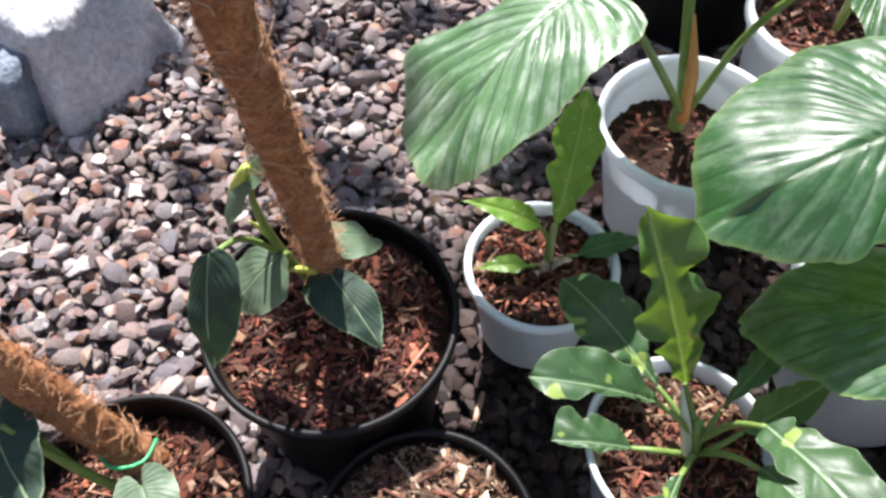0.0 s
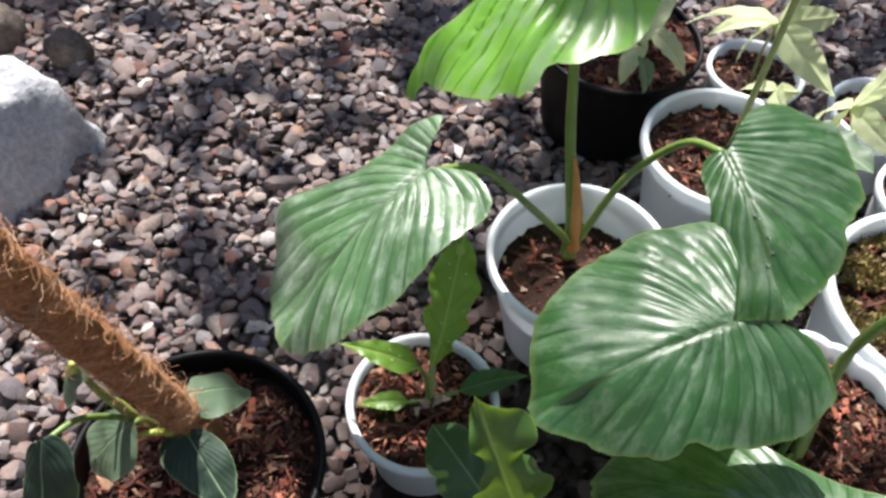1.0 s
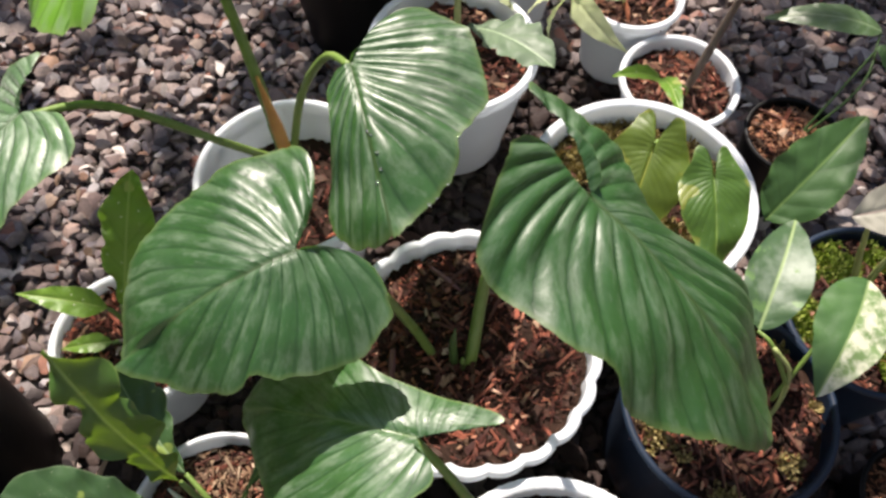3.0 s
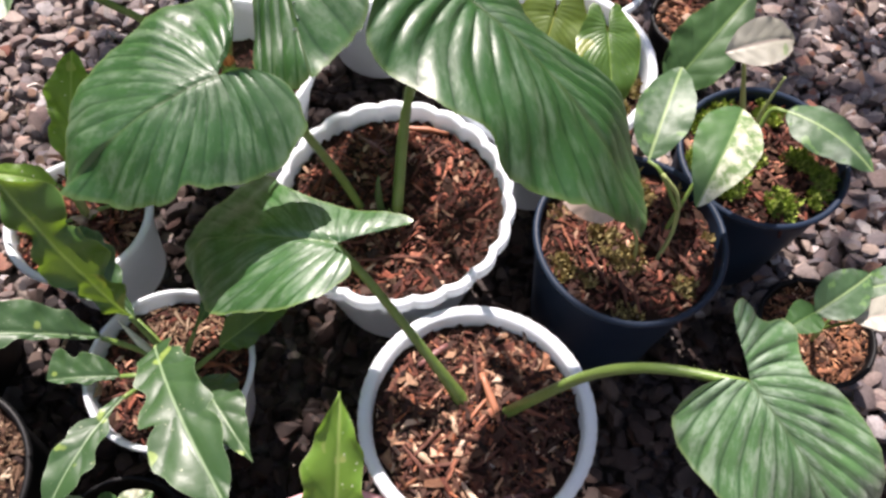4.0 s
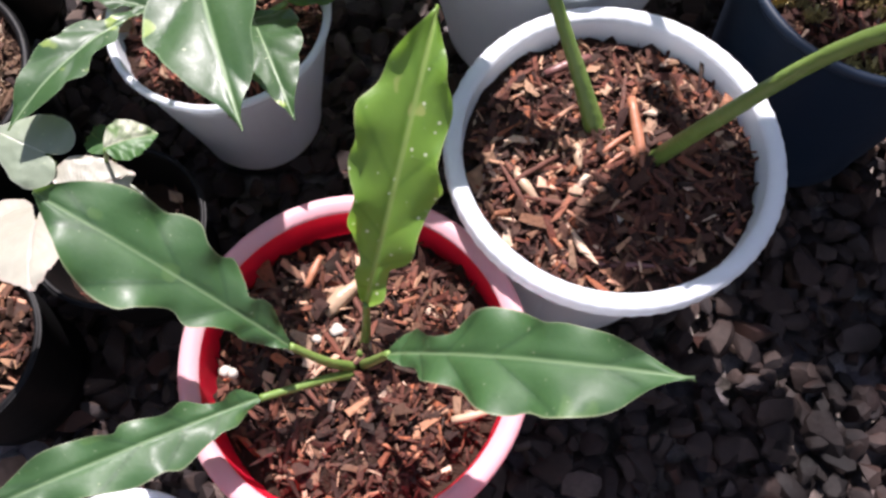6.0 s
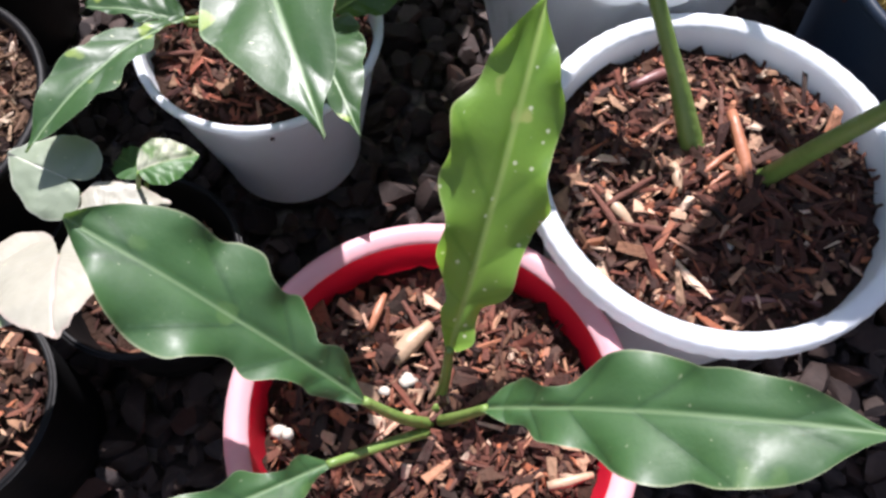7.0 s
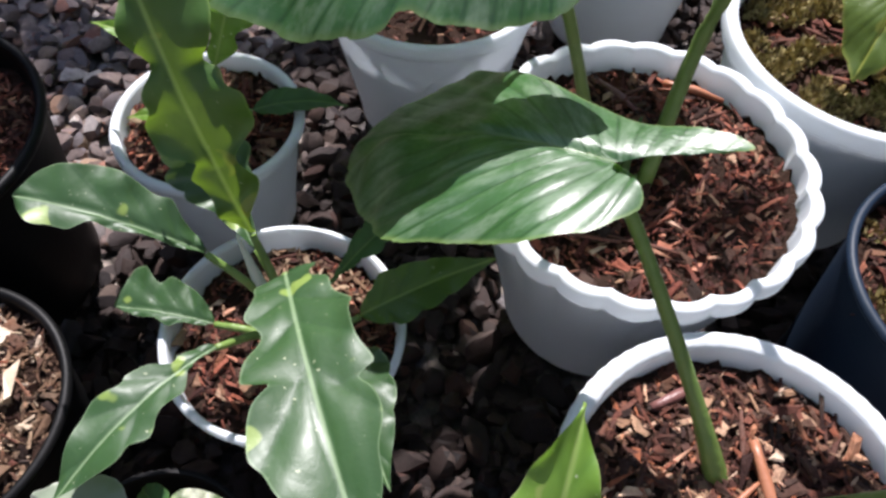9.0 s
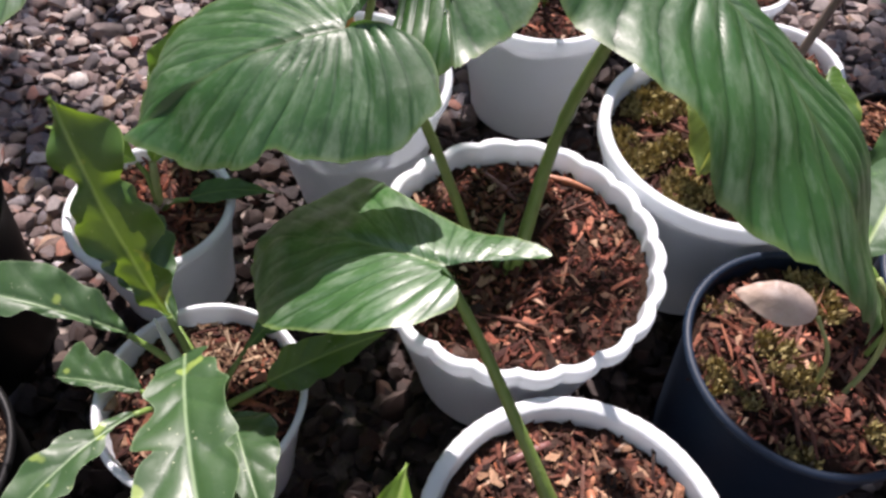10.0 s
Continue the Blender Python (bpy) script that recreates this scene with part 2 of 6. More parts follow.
def leaf_mat(name, dark, light, vein, rough=0.36, through_light=0.28, glow=None, rib_amount=0.55, spots=None, spot_amount=0.0, sheen_paint=0.0, vein_width=0.007, bloom=0.2, edge=None, dots=0.0, sheen=0.0):
    """A leaf: midrib and side veins from the leaf's own length and width, mottling, wear, painted sheen, and light that
    passes through the blade.
    """
    m = Nodes(name)
    uv = m.node("ShaderNodeSeparateXYZ", m.coord("UV"))
    u, v = uv.outputs[0], m.math("ABSOLUTE", m.math("SUBTRACT", uv.outputs[1], 0.5))
    n1, n2 = m.noise(26, 4), m.noise(190, 4, 0.65)
    ph = m.t.nodes.new("ShaderNodeAttribute")
    ph.attribute_name = "vein"
    ph = ph.outputs["Fac"]
    wave = m.math("POWER", m.math("ABSOLUTE", m.math("SINE", m.math("MULTIPLY", ph, 0.5))), 0.75)
    groove = m.ramp(wave, [(0.10, (1, 1, 1)), (0.42, (0, 0, 0))])
    # side veins; also paints in the shade that lies in the grooves
    c = m.mix(m.math("MULTIPLY", groove, rib_amount), light, dark)
    c = m.mix(m.math("MULTIPLY", m.ramp(n1, [(0.35, (0, 0, 0)), (0.7, (1, 1, 1))]), 0.45), c, dark)
    if sheen_paint:
        # pale patches on the ribs: glossy reflections painted into the colour
        along = m.node("ShaderNodeCombineXYZ", m.math("MULTIPLY", ph, 0.13), m.math("MULTIPLY", u, 3.2), m.math("MULTIPLY", v, 3.2))
        patch = m.ramp(m.noise(1.5, 5, 0.7, along.outputs[0]), [(0.46, (0, 0, 0)), (0.62, (1, 1, 1))])
        patch = m.math("MULTIPLY", patch, m.ramp(wave, [(0.2, (0, 0, 0)), (0.65, (1, 1, 1))]))
        c = m.mix(m.math("MULTIPLY", patch, sheen_paint), c, rgb(0.33, 0.42, 0.31))
    if spots:
        patch = m.ramp(m.noise(38, 2, 0.4), [(0.645, (0, 0, 0)), (0.665, (1, 1, 1))])
        c = m.mix(m.math("MULTIPLY", patch, spot_amount), c, spots)
        fleck = m.ramp(m.noise(420, 1, 0.3), [(0.755, (0, 0, 0)), (0.79, (1, 1, 1))])
        c = m.mix(m.math("MULTIPLY", fleck, spot_amount * 0.7), c, rgb(0.62, 0.66, 0.42))
    if dots:
        cell = m.t.nodes.new("ShaderNodeTexVoronoi")
        m.put(cell.inputs["Vector"], m.coord())
        cell.inputs["Scale"].default_value = 150.0
        dot = m.math("MULTIPLY", m.ramp(cell.outputs["Distance"], [(0.11, (1, 1, 1)), (0.17, (0, 0, 0))]), m.math("GREATER_THAN", m.node("ShaderNodeSeparateXYZ", cell.outputs["Color"]).outputs[0], 0.50))
        c = m.mix(m.math("MULTIPLY", dot, dots), c, rgb(0.72, 0.76, 0.52))
    rib = m.ramp(v, [(vein_width * 0.5, (1, 1, 1)), (vein_width * 1.6, (0, 0, 0))])
    c = m.mix(m.math("MULTIPLY", rib, 0.8), c, vein)
    at = m.t.nodes.new("ShaderNodeAttribute")
    at.attribute_name = "rim"
    c = m.mix(m.math("MULTIPLY", m.ramp(at.outputs["Fac"], [(0.955, (0, 0, 0)), (1.0, (1, 1, 1))]), 0.6), c, edge or vein)
    m.set(c, m.math("ADD", m.math("ADD", m.math("MULTIPLY", n1, 0.3), m.math("MULTIPLY", n2, 0.3)), rough - 0.28), 0.5)
    m.put(m.bsdf.inputs["Coat Weight"], m.math("MULTIPLY", m.ramp(m.noise(48, 4, 0.7), [(0.42, (0.15, 0.15, 0.15)), (0.60, (1, 1, 1))]), min(1.0, bloom * 1.5)))
    m.bsdf.inputs["Sheen Weight"].default_value = sheen
    m.bsdf.inputs["Sheen Roughness"].default_value = 0.45
    m.bsdf.inputs["Coat Roughness"].default_value = 0.34
    nrm = m.bump(m.math("ADD", m.math("MULTIPLY", n2, 0.35), m.math("MULTIPLY", wave, min(0.5, rib_amount))), 0.35, 0.002)
    back = m.mix(0.55, c, glow or rgb(0.30, 0.42, 0.04))
    tr = m.node("ShaderNodeBsdfTranslucent", back, nrm)
    ms = m.node("ShaderNodeMixShader", through_light, m.bsdf.outputs[0], tr.outputs[0])
    m.t.links.new(ms.outputs[0], m.out.inputs[0])
    return m.mat


HEART = leaf_mat("ribbed_heart_leaf", rgb(0.006, 0.028, 0.008), rgb(0.032, 0.104, 0.028), rgb(0.05, 0.09, 0.03), 0.42, 0.27, rgb(0.16, 0.36, 0.03), 0.54, sheen_paint=0.24, bloom=0.30, edge=rgb(0.12, 0.18, 0.05))
# heart leaf in a lighter green, with its sunlit sheen painted on strongly
SHEENLEAF = leaf_mat("sheen_painted_ribbed_leaf", rgb(0.010, 0.040, 0.014), rgb(0.080, 0.190, 0.062), rgb(0.06, 0.11, 0.04), 0.44, 0.24, rgb(0.18, 0.40, 0.03), 0.65, sheen_paint=0.66, bloom=0.55, edge=rgb(0.18, 0.25, 0.09), sheen=0.30)
FOLDGREEN = leaf_mat("folded_green_leaf", rgb(0.010, 0.042, 0.012), rgb(0.044, 0.125, 0.036), rgb(0.12, 0.20, 0.07), 0.40, 0.26, rgb(0.22, 0.50, 0.04), 0.60, sheen_paint=0.34, bloom=0.8, edge=rgb(0.24, 0.34, 0.10))
# white glare on the backlit leaf's ribs is painted into this colour
BRIGHT = leaf_mat("bright_ribbed_leaf", rgb(0.035, 0.13, 0.012), rgb(0.22, 0.50, 0.06), rgb(0.30, 0.45, 0.14), 0.36, 0.42, rgb(0.50, 1.0, 0.10), 0.85, sheen_paint=0.55, bloom=0.9)
LOBED = leaf_mat("lobed_green_leaf", rgb(0.016, 0.052, 0.015), rgb(0.038, 0.092, 0.029), rgb(0.24, 0.34, 0.18), 0.46, 0.22, rgb(0.20, 0.36, 0.03), 0.3, rgb(0.27, 0.37, 0.08), 0.75, bloom=0.16, vein_width=0.005)
GLOSSY = leaf_mat("glossy_green_leaf", rgb(0.011, 0.044, 0.014), rgb(0.040, 0.110, 0.032), rgb(0.15, 0.24, 0.11), 0.58, 0.26, rgb(0.20, 0.36, 0.03), 0.45, rgb(0.10, 0.19, 0.045), 0.30, bloom=0.24, vein_width=0.0045, edge=rgb(0.34, 0.36, 0.22))
YOUNG = leaf_mat("young_yellow_green_leaf", rgb(0.080, 0.195, 0.022), rgb(0.185, 0.345, 0.050), rgb(0.36, 0.50, 0.14), 0.40, 0.48, rgb(0.34, 0.66, 0.05), 0.45, rgb(0.5, 0.5, 0.18), 0.6, dots=0.85, edge=rgb(0.45, 0.48, 0.22))
OLIVE = leaf_mat("olive_leaf", rgb(0.026, 0.075, 0.012), rgb(0.060, 0.135, 0.022), rgb(0.24, 0.36, 0.09), 0.40, 0.30, rgb(0.34, 0.54, 0.03), 0.25, rgb(0.30, 0.30, 0.05), 0.5)
LIME = leaf_mat("lime_leaf", rgb(0.055, 0.10, 0.012), rgb(0.095, 0.155, 0.02), rgb(0.32, 0.34, 0.06), 0.5, 0.32, rgb(0.42, 0.52, 0.03), 0.08, rgb(0.3, 0.3, 0.05), 0.5)
VELVET = leaf_mat("velvet_dark_leaf", rgb(0.007, 0.021, 0.011), rgb(0.016, 0.040, 0.022), rgb(0.24, 0.34, 0.18), 0.7, 0.08, rgb(0.06, 0.14, 0.03), 0.22, bloom=0.05, vein_width=0.010)
VELVETPALE = leaf_mat("pale_velvet_leaf", rgb(0.075, 0.12, 0.07), rgb(0.12, 0.18, 0.105), rgb(0.30, 0.40, 0.24), 0.55, 0.18, rgb(0.2, 0.3, 0.08), 0.15, bloom=0.05)
PALE = leaf_mat("pale_finger_leaf", rgb(0.52, 0.60, 0.32), rgb(0.68, 0.75, 0.46), rgb(0.70, 0.75, 0.44), 0.40, 0.58, rgb(0.82, 0.92, 0.52), 0.12, bloom=0.1)
CREAM = leaf_mat("cream_arrow_leaf", rgb(0.27, 0.26, 0.20), rgb(0.38, 0.37, 0.30), rgb(0.42, 0.30, 0.27), 0.45, 0.2, rgb(0.5, 0.52, 0.3), 0.06, rgb(0.15, 0.26, 0.08), 0.6)
GREYGREEN = leaf_mat("grey_green_leaf", rgb(0.15, 0.20, 0.13), rgb(0.25, 0.30, 0.21), rgb(0.5, 0.5, 0.42), 0.45, 0.2, rgb(0.36, 0.42, 0.2), 0.06, rgb(0.12, 0.22, 0.07), 0.5)
SATIN = leaf_mat("satin_green_leaf", rgb(0.045, 0.10, 0.035), rgb(0.10, 0.18, 0.075), rgb(0.28, 0.38, 0.2), 0.36, 0.28, rgb(0.3, 0.42, 0.06), 0.2, sheen_paint=0.3)
DARKGREEN = leaf_mat("dark_glossy_leaf", rgb(0.015, 0.055, 0.012), rgb(0.045, 0.12, 0.03), rgb(0.14, 0.24, 0.06), 0.58, 0.25, rgb(0.16, 0.34, 0.03), 0.35, bloom=0.08)


def marbled_mat():
    m = Nodes("marbled_leaf")
    n = m.noise(24, 4, 0.55)
    c = m.mix(m.ramp(n, [(0.46, (0, 0, 0)), (0.62, (1, 1, 1))]), rgb(0.055, 0.115, 0.05), rgb(0.22, 0.28, 0.21))
    c = m.mix(m.ramp(m.noise(70, 3), [(0.60, (0, 0, 0)), (0.64, (1, 1, 1))]), c, rgb(0.11, 0.21, 0.07))
    uv = m.node("ShaderNodeSeparateXYZ", m.coord("UV"))
    v = m.math("ABSOLUTE", m.math("SUBTRACT", uv.outputs[1], 0.5))
    c = m.mix(m.ramp(v, [(0.006, (1, 1, 1)), (0.016, (0, 0, 0))]), c, rgb(0.25, 0.35, 0.15))
    m.set(c, 0.5, 0.45)
    m.bump(m.noise(160, 4), 0.2, 0.002)
    tr = m.node("ShaderNodeBsdfTranslucent", m.mix(0.4, c, rgb(0.4, 0.5, 0.1)))
    ms = m.node("ShaderNodeMixShader", 0.22, m.bsdf.outputs[0], tr.outputs[0])
    m.t.links.new(ms.outputs[0], m.out.inputs[0])
    return m.mat


MARBLED = marbled_mat()


def halfmoon_mat():
    """A leaf green on one side of its midrib and splashed with cream on the other."""
    m = Nodes("half_cream_leaf")
    uv = m.node("ShaderNodeSeparateXYZ", m.coord("UV"))
    side = m.ramp(m.math("ADD", uv.outputs[1], m.math("MULTIPLY", m.math("SUBTRACT", m.noise(34, 4, 0.6), 0.5), 0.10)), [(0.49, (0, 0, 0)), (0.505, (1, 1, 1))])
    green = m.mix(m.noise(40, 4), rgb(0.035, 0.10, 0.028), rgb(0.075, 0.17, 0.05))
    cream = m.mix(m.ramp(m.noise(52, 4, 0.65), [(0.42, (0, 0, 0)), (0.56, (1, 1, 1))]), rgb(0.16, 0.26, 0.10), rgb(0.60, 0.62, 0.46))
    c = m.mix(side, green, cream)
    v = m.math("ABSOLUTE", m.math("SUBTRACT", uv.outputs[1], 0.5))
    c = m.mix(m.ramp(v, [(0.003, (1, 1, 1)), (0.010, (0, 0, 0))]), c, rgb(0.22, 0.32, 0.12))
    m.set(c, 0.48, 0.45)
    m.bump(m.noise(150, 4), 0.2, 0.002)
    tr = m.node("ShaderNodeBsdfTranslucent", m.mix(0.4, c, rgb(0.4, 0.5, 0.1)))
    ms = m.node("ShaderNodeMixShader", 0.22, m.bsdf.outputs[0], tr.outputs[0])
    m.t.links.new(ms.outputs[0], m.out.inputs[0])
    return m.mat


HALFMOON = halfmoon_mat()


def water_mat():
    m = Nodes("water")
    m.set(rgb(0.9, 0.95, 0.95), 0.05, 0.6)
    m.bsdf.inputs["Transmission Weight"].default_value = 0.9
    m.bsdf.inputs["IOR"].default_value = 1.33
    return m.mat


WATER = water_mat()


def stem_mat(name, a, b):
    m = Nodes(name)
    n = m.noise(60, 4)
    m.set(m.mix(n, a, b), 0.4, 0.45)
    m.bump(m.noise(260, 3), 0.3, 0.002)
    return m.mat


STEM = stem_mat("green_stem", rgb(0.09, 0.17, 0.03), rgb(0.19, 0.27, 0.07))
DARKSTEM = stem_mat("dark_green_stem", rgb(0.03, 0.075, 0.02), rgb(0.07, 0.13, 0.035))
SHEATH = stem_mat("dried_sheath", rgb(0.40, 0.15, 0.04), rgb(0.55, 0.28, 0.08))
PALESHEATH = stem_mat("pale_sheath", rgb(0.42, 0.50, 0.36), rgb(0.58, 0.62, 0.50))
WOODY = stem_mat("woody_stem", rgb(0.10, 0.075, 0.06), rgb(0.2, 0.15, 0.12))
DRYLEAF = stem_mat("dry_curled_leaf", rgb(0.36, 0.25, 0.20), rgb(0.55, 0.45, 0.38))


TANCHUNK = stem_mat("tan_bark_chunk", rgb(0.42, 0.30, 0.20), rgb(0.62, 0.50, 0.37))


YELLOWBUD = stem_mat("yellow_green_bud", rgb(0.32, 0.42, 0.05), rgb(0.50, 0.52, 0.12))


def coir_mat():
    m = Nodes("coir_fibre")
    n, n2 = m.noise(45, 5, 0.7), m.noise(380, 4, 0.7)
    c = m.ramp(n, [(0.3, (0.26, 0.10, 0.042)), (0.55, (0.50, 0.235, 0.11)), (0.8, (0.66, 0.38, 0.21))])
    m.set(m.mix(0.5, c, m.ramp(n2, [(0.3, (0.12, 0.1, 0.08)), (0.75, (1, 1, 1))]), "OVERLAY"), 0.95, 0.15)
    m.bump(n2, 1.0, 0.006)
    return m.mat


COIR = coir_mat()
FIBRE = island_mat("coir_threads", [(0.0, (0.24, 0.11, 0.05)), (0.5, (0.44, 0.22, 0.11)), (1.0, (0.62, 0.42, 0.26))], 0.9, 0.1, 300)
PALESTEM = stem_mat("pale_green_stem", rgb(0.24, 0.30, 0.10), rgb(0.34, 0.38, 0.16))
GREENTIE = stem_mat("green_tie", rgb(0.03, 0.35, 0.12), rgb(0.05, 0.45, 0.16))


# ---------------------------------------------------------------- mesh helpers
def smooth(me):
    me.polygons.foreach_set("use_smooth", [True] * len(me.polygons))


def mesh_from(name, verts, faces, mat, uvs=None, flat=False, rim=None, vein=None):
    me = bpy.data.meshes.new(name)
    me.from_pydata([tuple(v) for v in verts], [], faces)
    me.materials.append(mat)
    if not flat:
        smooth(me)
    if uvs is not None:
        layer = me.uv_layers.new(name="leaf")
        idx = np.empty(len(me.loops), dtype=np.int32)
        me.loops.foreach_get("vertex_index", idx)
        layer.data.foreach_set("uv", np.asarray(uvs, dtype=np.float32)[idx].ravel())
    if rim is not None:
        me.attributes.new("rim", "FLOAT", "POINT").data.foreach_set("value", np.asarray(rim, dtype=np.float32))
    if vein is not None:
        me.attributes.new("vein", "FLOAT", "POINT").data.foreach_set("value", np.asarray(vein, dtype=np.float32))
    me.update()
    return me


def thing(name, place, label, category, group=""):
    ob = new(name)
    ob.empty_display_size = 0.02
    ob.location = place
    return tagged(ob, label, category, group)


def under(name, me, parent, label="", kind=""):
    """One mesh, given in world metres, as a part under its thing (or part)."""
    ob = new(name, me)
    base = Vector((0, 0, 0))
    p = parent
    while p is not None:
        base = base + p.location
        p = p.parent
    me.transform(Matrix.Translation(-base))
    ob.parent = parent
    return tagged(ob, label, "", "", kind)


def smoothstep(a, b, x):
    k = min(1.0, max(0.0, (x - a) / (b - a)))
    return k * k * (3 - 2 * k)


def spline(points, count):
    """Catmull-Rom through the points."""
    P = [Vector(p) for p in points]
    P = [P[0] * 2 - P[1]] + P + [P[-1] * 2 - P[-2]]
    out = []
    n = len(P) - 3
    for i in range(count):
        s = i / (count - 1) * n
        k = min(int(s), n - 1)
        f = s - k
        a, b, c, d = P[k:k + 4]
        out.append(0.5 * ((2 * b) + (c - a) * f + (2 * a - 5 * b + 4 * c - d) * f * f + (3 * b - a - 3 * c + d) * f ** 3))
    return out


def tube(name, points, radii, mat, sides=10, count=18, rough=0.0):
    P = spline(points, count)
    verts, faces = [], []
    ref = Vector((0.31, 0.17, 0.93))
    for i, p in enumerate(P):
        d = (P[min(i + 1, count - 1)] - P[max(i - 1, 0)]).normalized()
        a = d.cross(ref).normalized()
        b = d.cross(a)
        s = i / (count - 1) * (len(radii) - 1)
        k = min(int(s), len(radii) - 2)
        r = radii[k] + (radii[k + 1] - radii[k]) * (s - k)
        for j in range(sides):
            w = 2 * math.pi * j / sides
            rr = r * (1 + rough * noise.noise(Vector((p.x * 90 + math.cos(w) * 2, p.y * 90 + math.sin(w) * 2, p.z * 90))))
            verts.append(p + (a * math.cos(w) + b * math.sin(w)) * rr)
    for i in range(count - 1):
        for j in range(sides):
            faces.append((i * sides + j, i * sides + (j + 1) % sides, (i + 1) * sides + (j + 1) % sides, (i + 1) * sides + j))
    faces.append(tuple(range(sides))[::-1])
    faces.append(tuple((count - 1) * sides + j for j in range(sides)))
    return mesh_from(name, verts, faces, mat)


HEART_LINE = [(-0.03, 0.008), (-0.13, 0.05), (-0.24, 0.15), (-0.24, 0.29), (-0.13, 0.41), (0.05, 0.485), (0.25, 0.49), (0.46, 0.43), (0.66, 0.315), (0.83, 0.18), (0.94, 0.075), (1.0, 0.0)]


def heart_leaf(name, base, tip, side, width, mat, bend=0.06, fold=(0.0, 0.0), corr=0.0076, droop=0.10, lobes=(1.0, 1.0), wav=0.028, seed=0, ribs=8.6, ear=(1.0, 1.0), shape=None, turn=(0.0, 0.0), level=0.0):
    """A heart-shaped ribbed blade. base: where the stalk joins; side: a way across the blade; for each half, against and along that way:
    width: full width over length; lobes: how far it reaches behind the stalk; fold: how far it dips at its rim; shape: the halves' own outlines from stalk to tip, in lengths of the blade;
    turn: how much more it dips towards the tip; level: how far the bend goes on behind the stalk."""
    base, tip = Vector(base), Vector(tip)
    width = width if isinstance(width, tuple) else (width, width)
    L = (tip - base).length
    eu = (tip - base) / L
    ev = Vector(side)
    ev = (ev - eu * ev.dot(eu)).normalized()
    n = ev.cross(eu)
    if n.z < 0:
        n = -n
    M, Rn = 100, 34
    if shape:
        width = tuple(2 * max(b for a, b in half) for half in shape)
    line = [spline([(a, b, 0) for a, b in shape[k]], M) for k in (0, 1)] if shape else [spline([(a * (lobes[k] if a < 0 else 1), b * width[k] * (ear[k] if a < 0 else 1), 0) for a, b in HEART_LINE], M) for k in (0, 1)]
    verts, uvs, faces, rims, veins = [base - n * (0.016 * L)], [(0.0, 0.5)], [], [0.0], [0.0]
    ring = 2 * M - 1

    def lift(u, v, half, edge):
        av = abs(v)
        wn_ = av / width[half]
        h = bend * 4 * max(0.0, u) * (1 - u)
        h -= (fold[half] + turn[half] * max(0.0, u)) * av
        h -= droop * edge * edge * av
        if u < 0:
            h += level * 4 * bend * u - 0.25 * u * u
        wob = 0.085 * noise.noise(Vector((u * 2.2 + seed, v * 2.2, 3.3)))
        ang = math.atan2(wn_ + 0.2, u + 0.06) + wob + 0.75 * wn_ * wn_
        phase = ang * 360 / ribs
        far = smoothstep(0.0, 0.09, av) * (0.45 + 0.55 * smoothstep(0.05, 0.4, edge)) * (1 - 0.35 * smoothstep(0.8, 1.0, edge))
        puff = abs(math.sin(phase / 2)) ** 0.55
        h += corr * 2.3 * (puff - 0.65) * far * (0.85 + 0.9 * noise.noise(Vector((u * 5, v * 5, seed + 0.7))))
        h -= 0.016 * math.exp(-(av / 0.018) ** 2) * (1 - 0.7 * u)
        h += 0.012 * noise.noise(Vector((u * 6.3 + seed * 1.7, v * 6.3, 8.1))) * smoothstep(0.05, 0.3, edge)
        h += wav * edge * edge * math.sin(u * 11 + half * 3.4 + seed * 2.3) + wav * 1.2 * edge * noise.noise(Vector((u * 3.1 + seed * 7, v * 3.1, seed)))
        return h, phase

    for i in range(1, Rn + 1):
        r = (i / Rn) ** 0.85
        for j in range(ring):
            half = 0 if j < M else 1
            k = j if j < M else 2 * M - 2 - j
            p = line[half][k]
            jag = 1 + (0.03 * noise.noise(Vector((k * 0.21, seed * 3 + half, 0.5))) + 0.012 * noise.noise(Vector((k * 0.9, seed * 3 + half, 2.5)))) * r
            u, v = p.x * r * jag, p.y * r * (1 if half else -1) * jag
            h, phase = lift(u, v, half, r)
            veins.append(phase)
            verts.append(base + (eu * u + ev * v + n * h) * L)
            uvs.append((u, 0.5 + v / width[half]))
            rims.append(r)
    for j in range(ring - 1):
        faces.append((0, 1 + j, 2 + j))
    for i in range(Rn - 1):
        for j in range(ring - 1):
            a = 1 + i * ring + j
            faces.append((a, a + ring, a + ring + 1, a + 1))
    return mesh_from(name, verts, faces, mat, uvs, rim=rims, vein=veins)


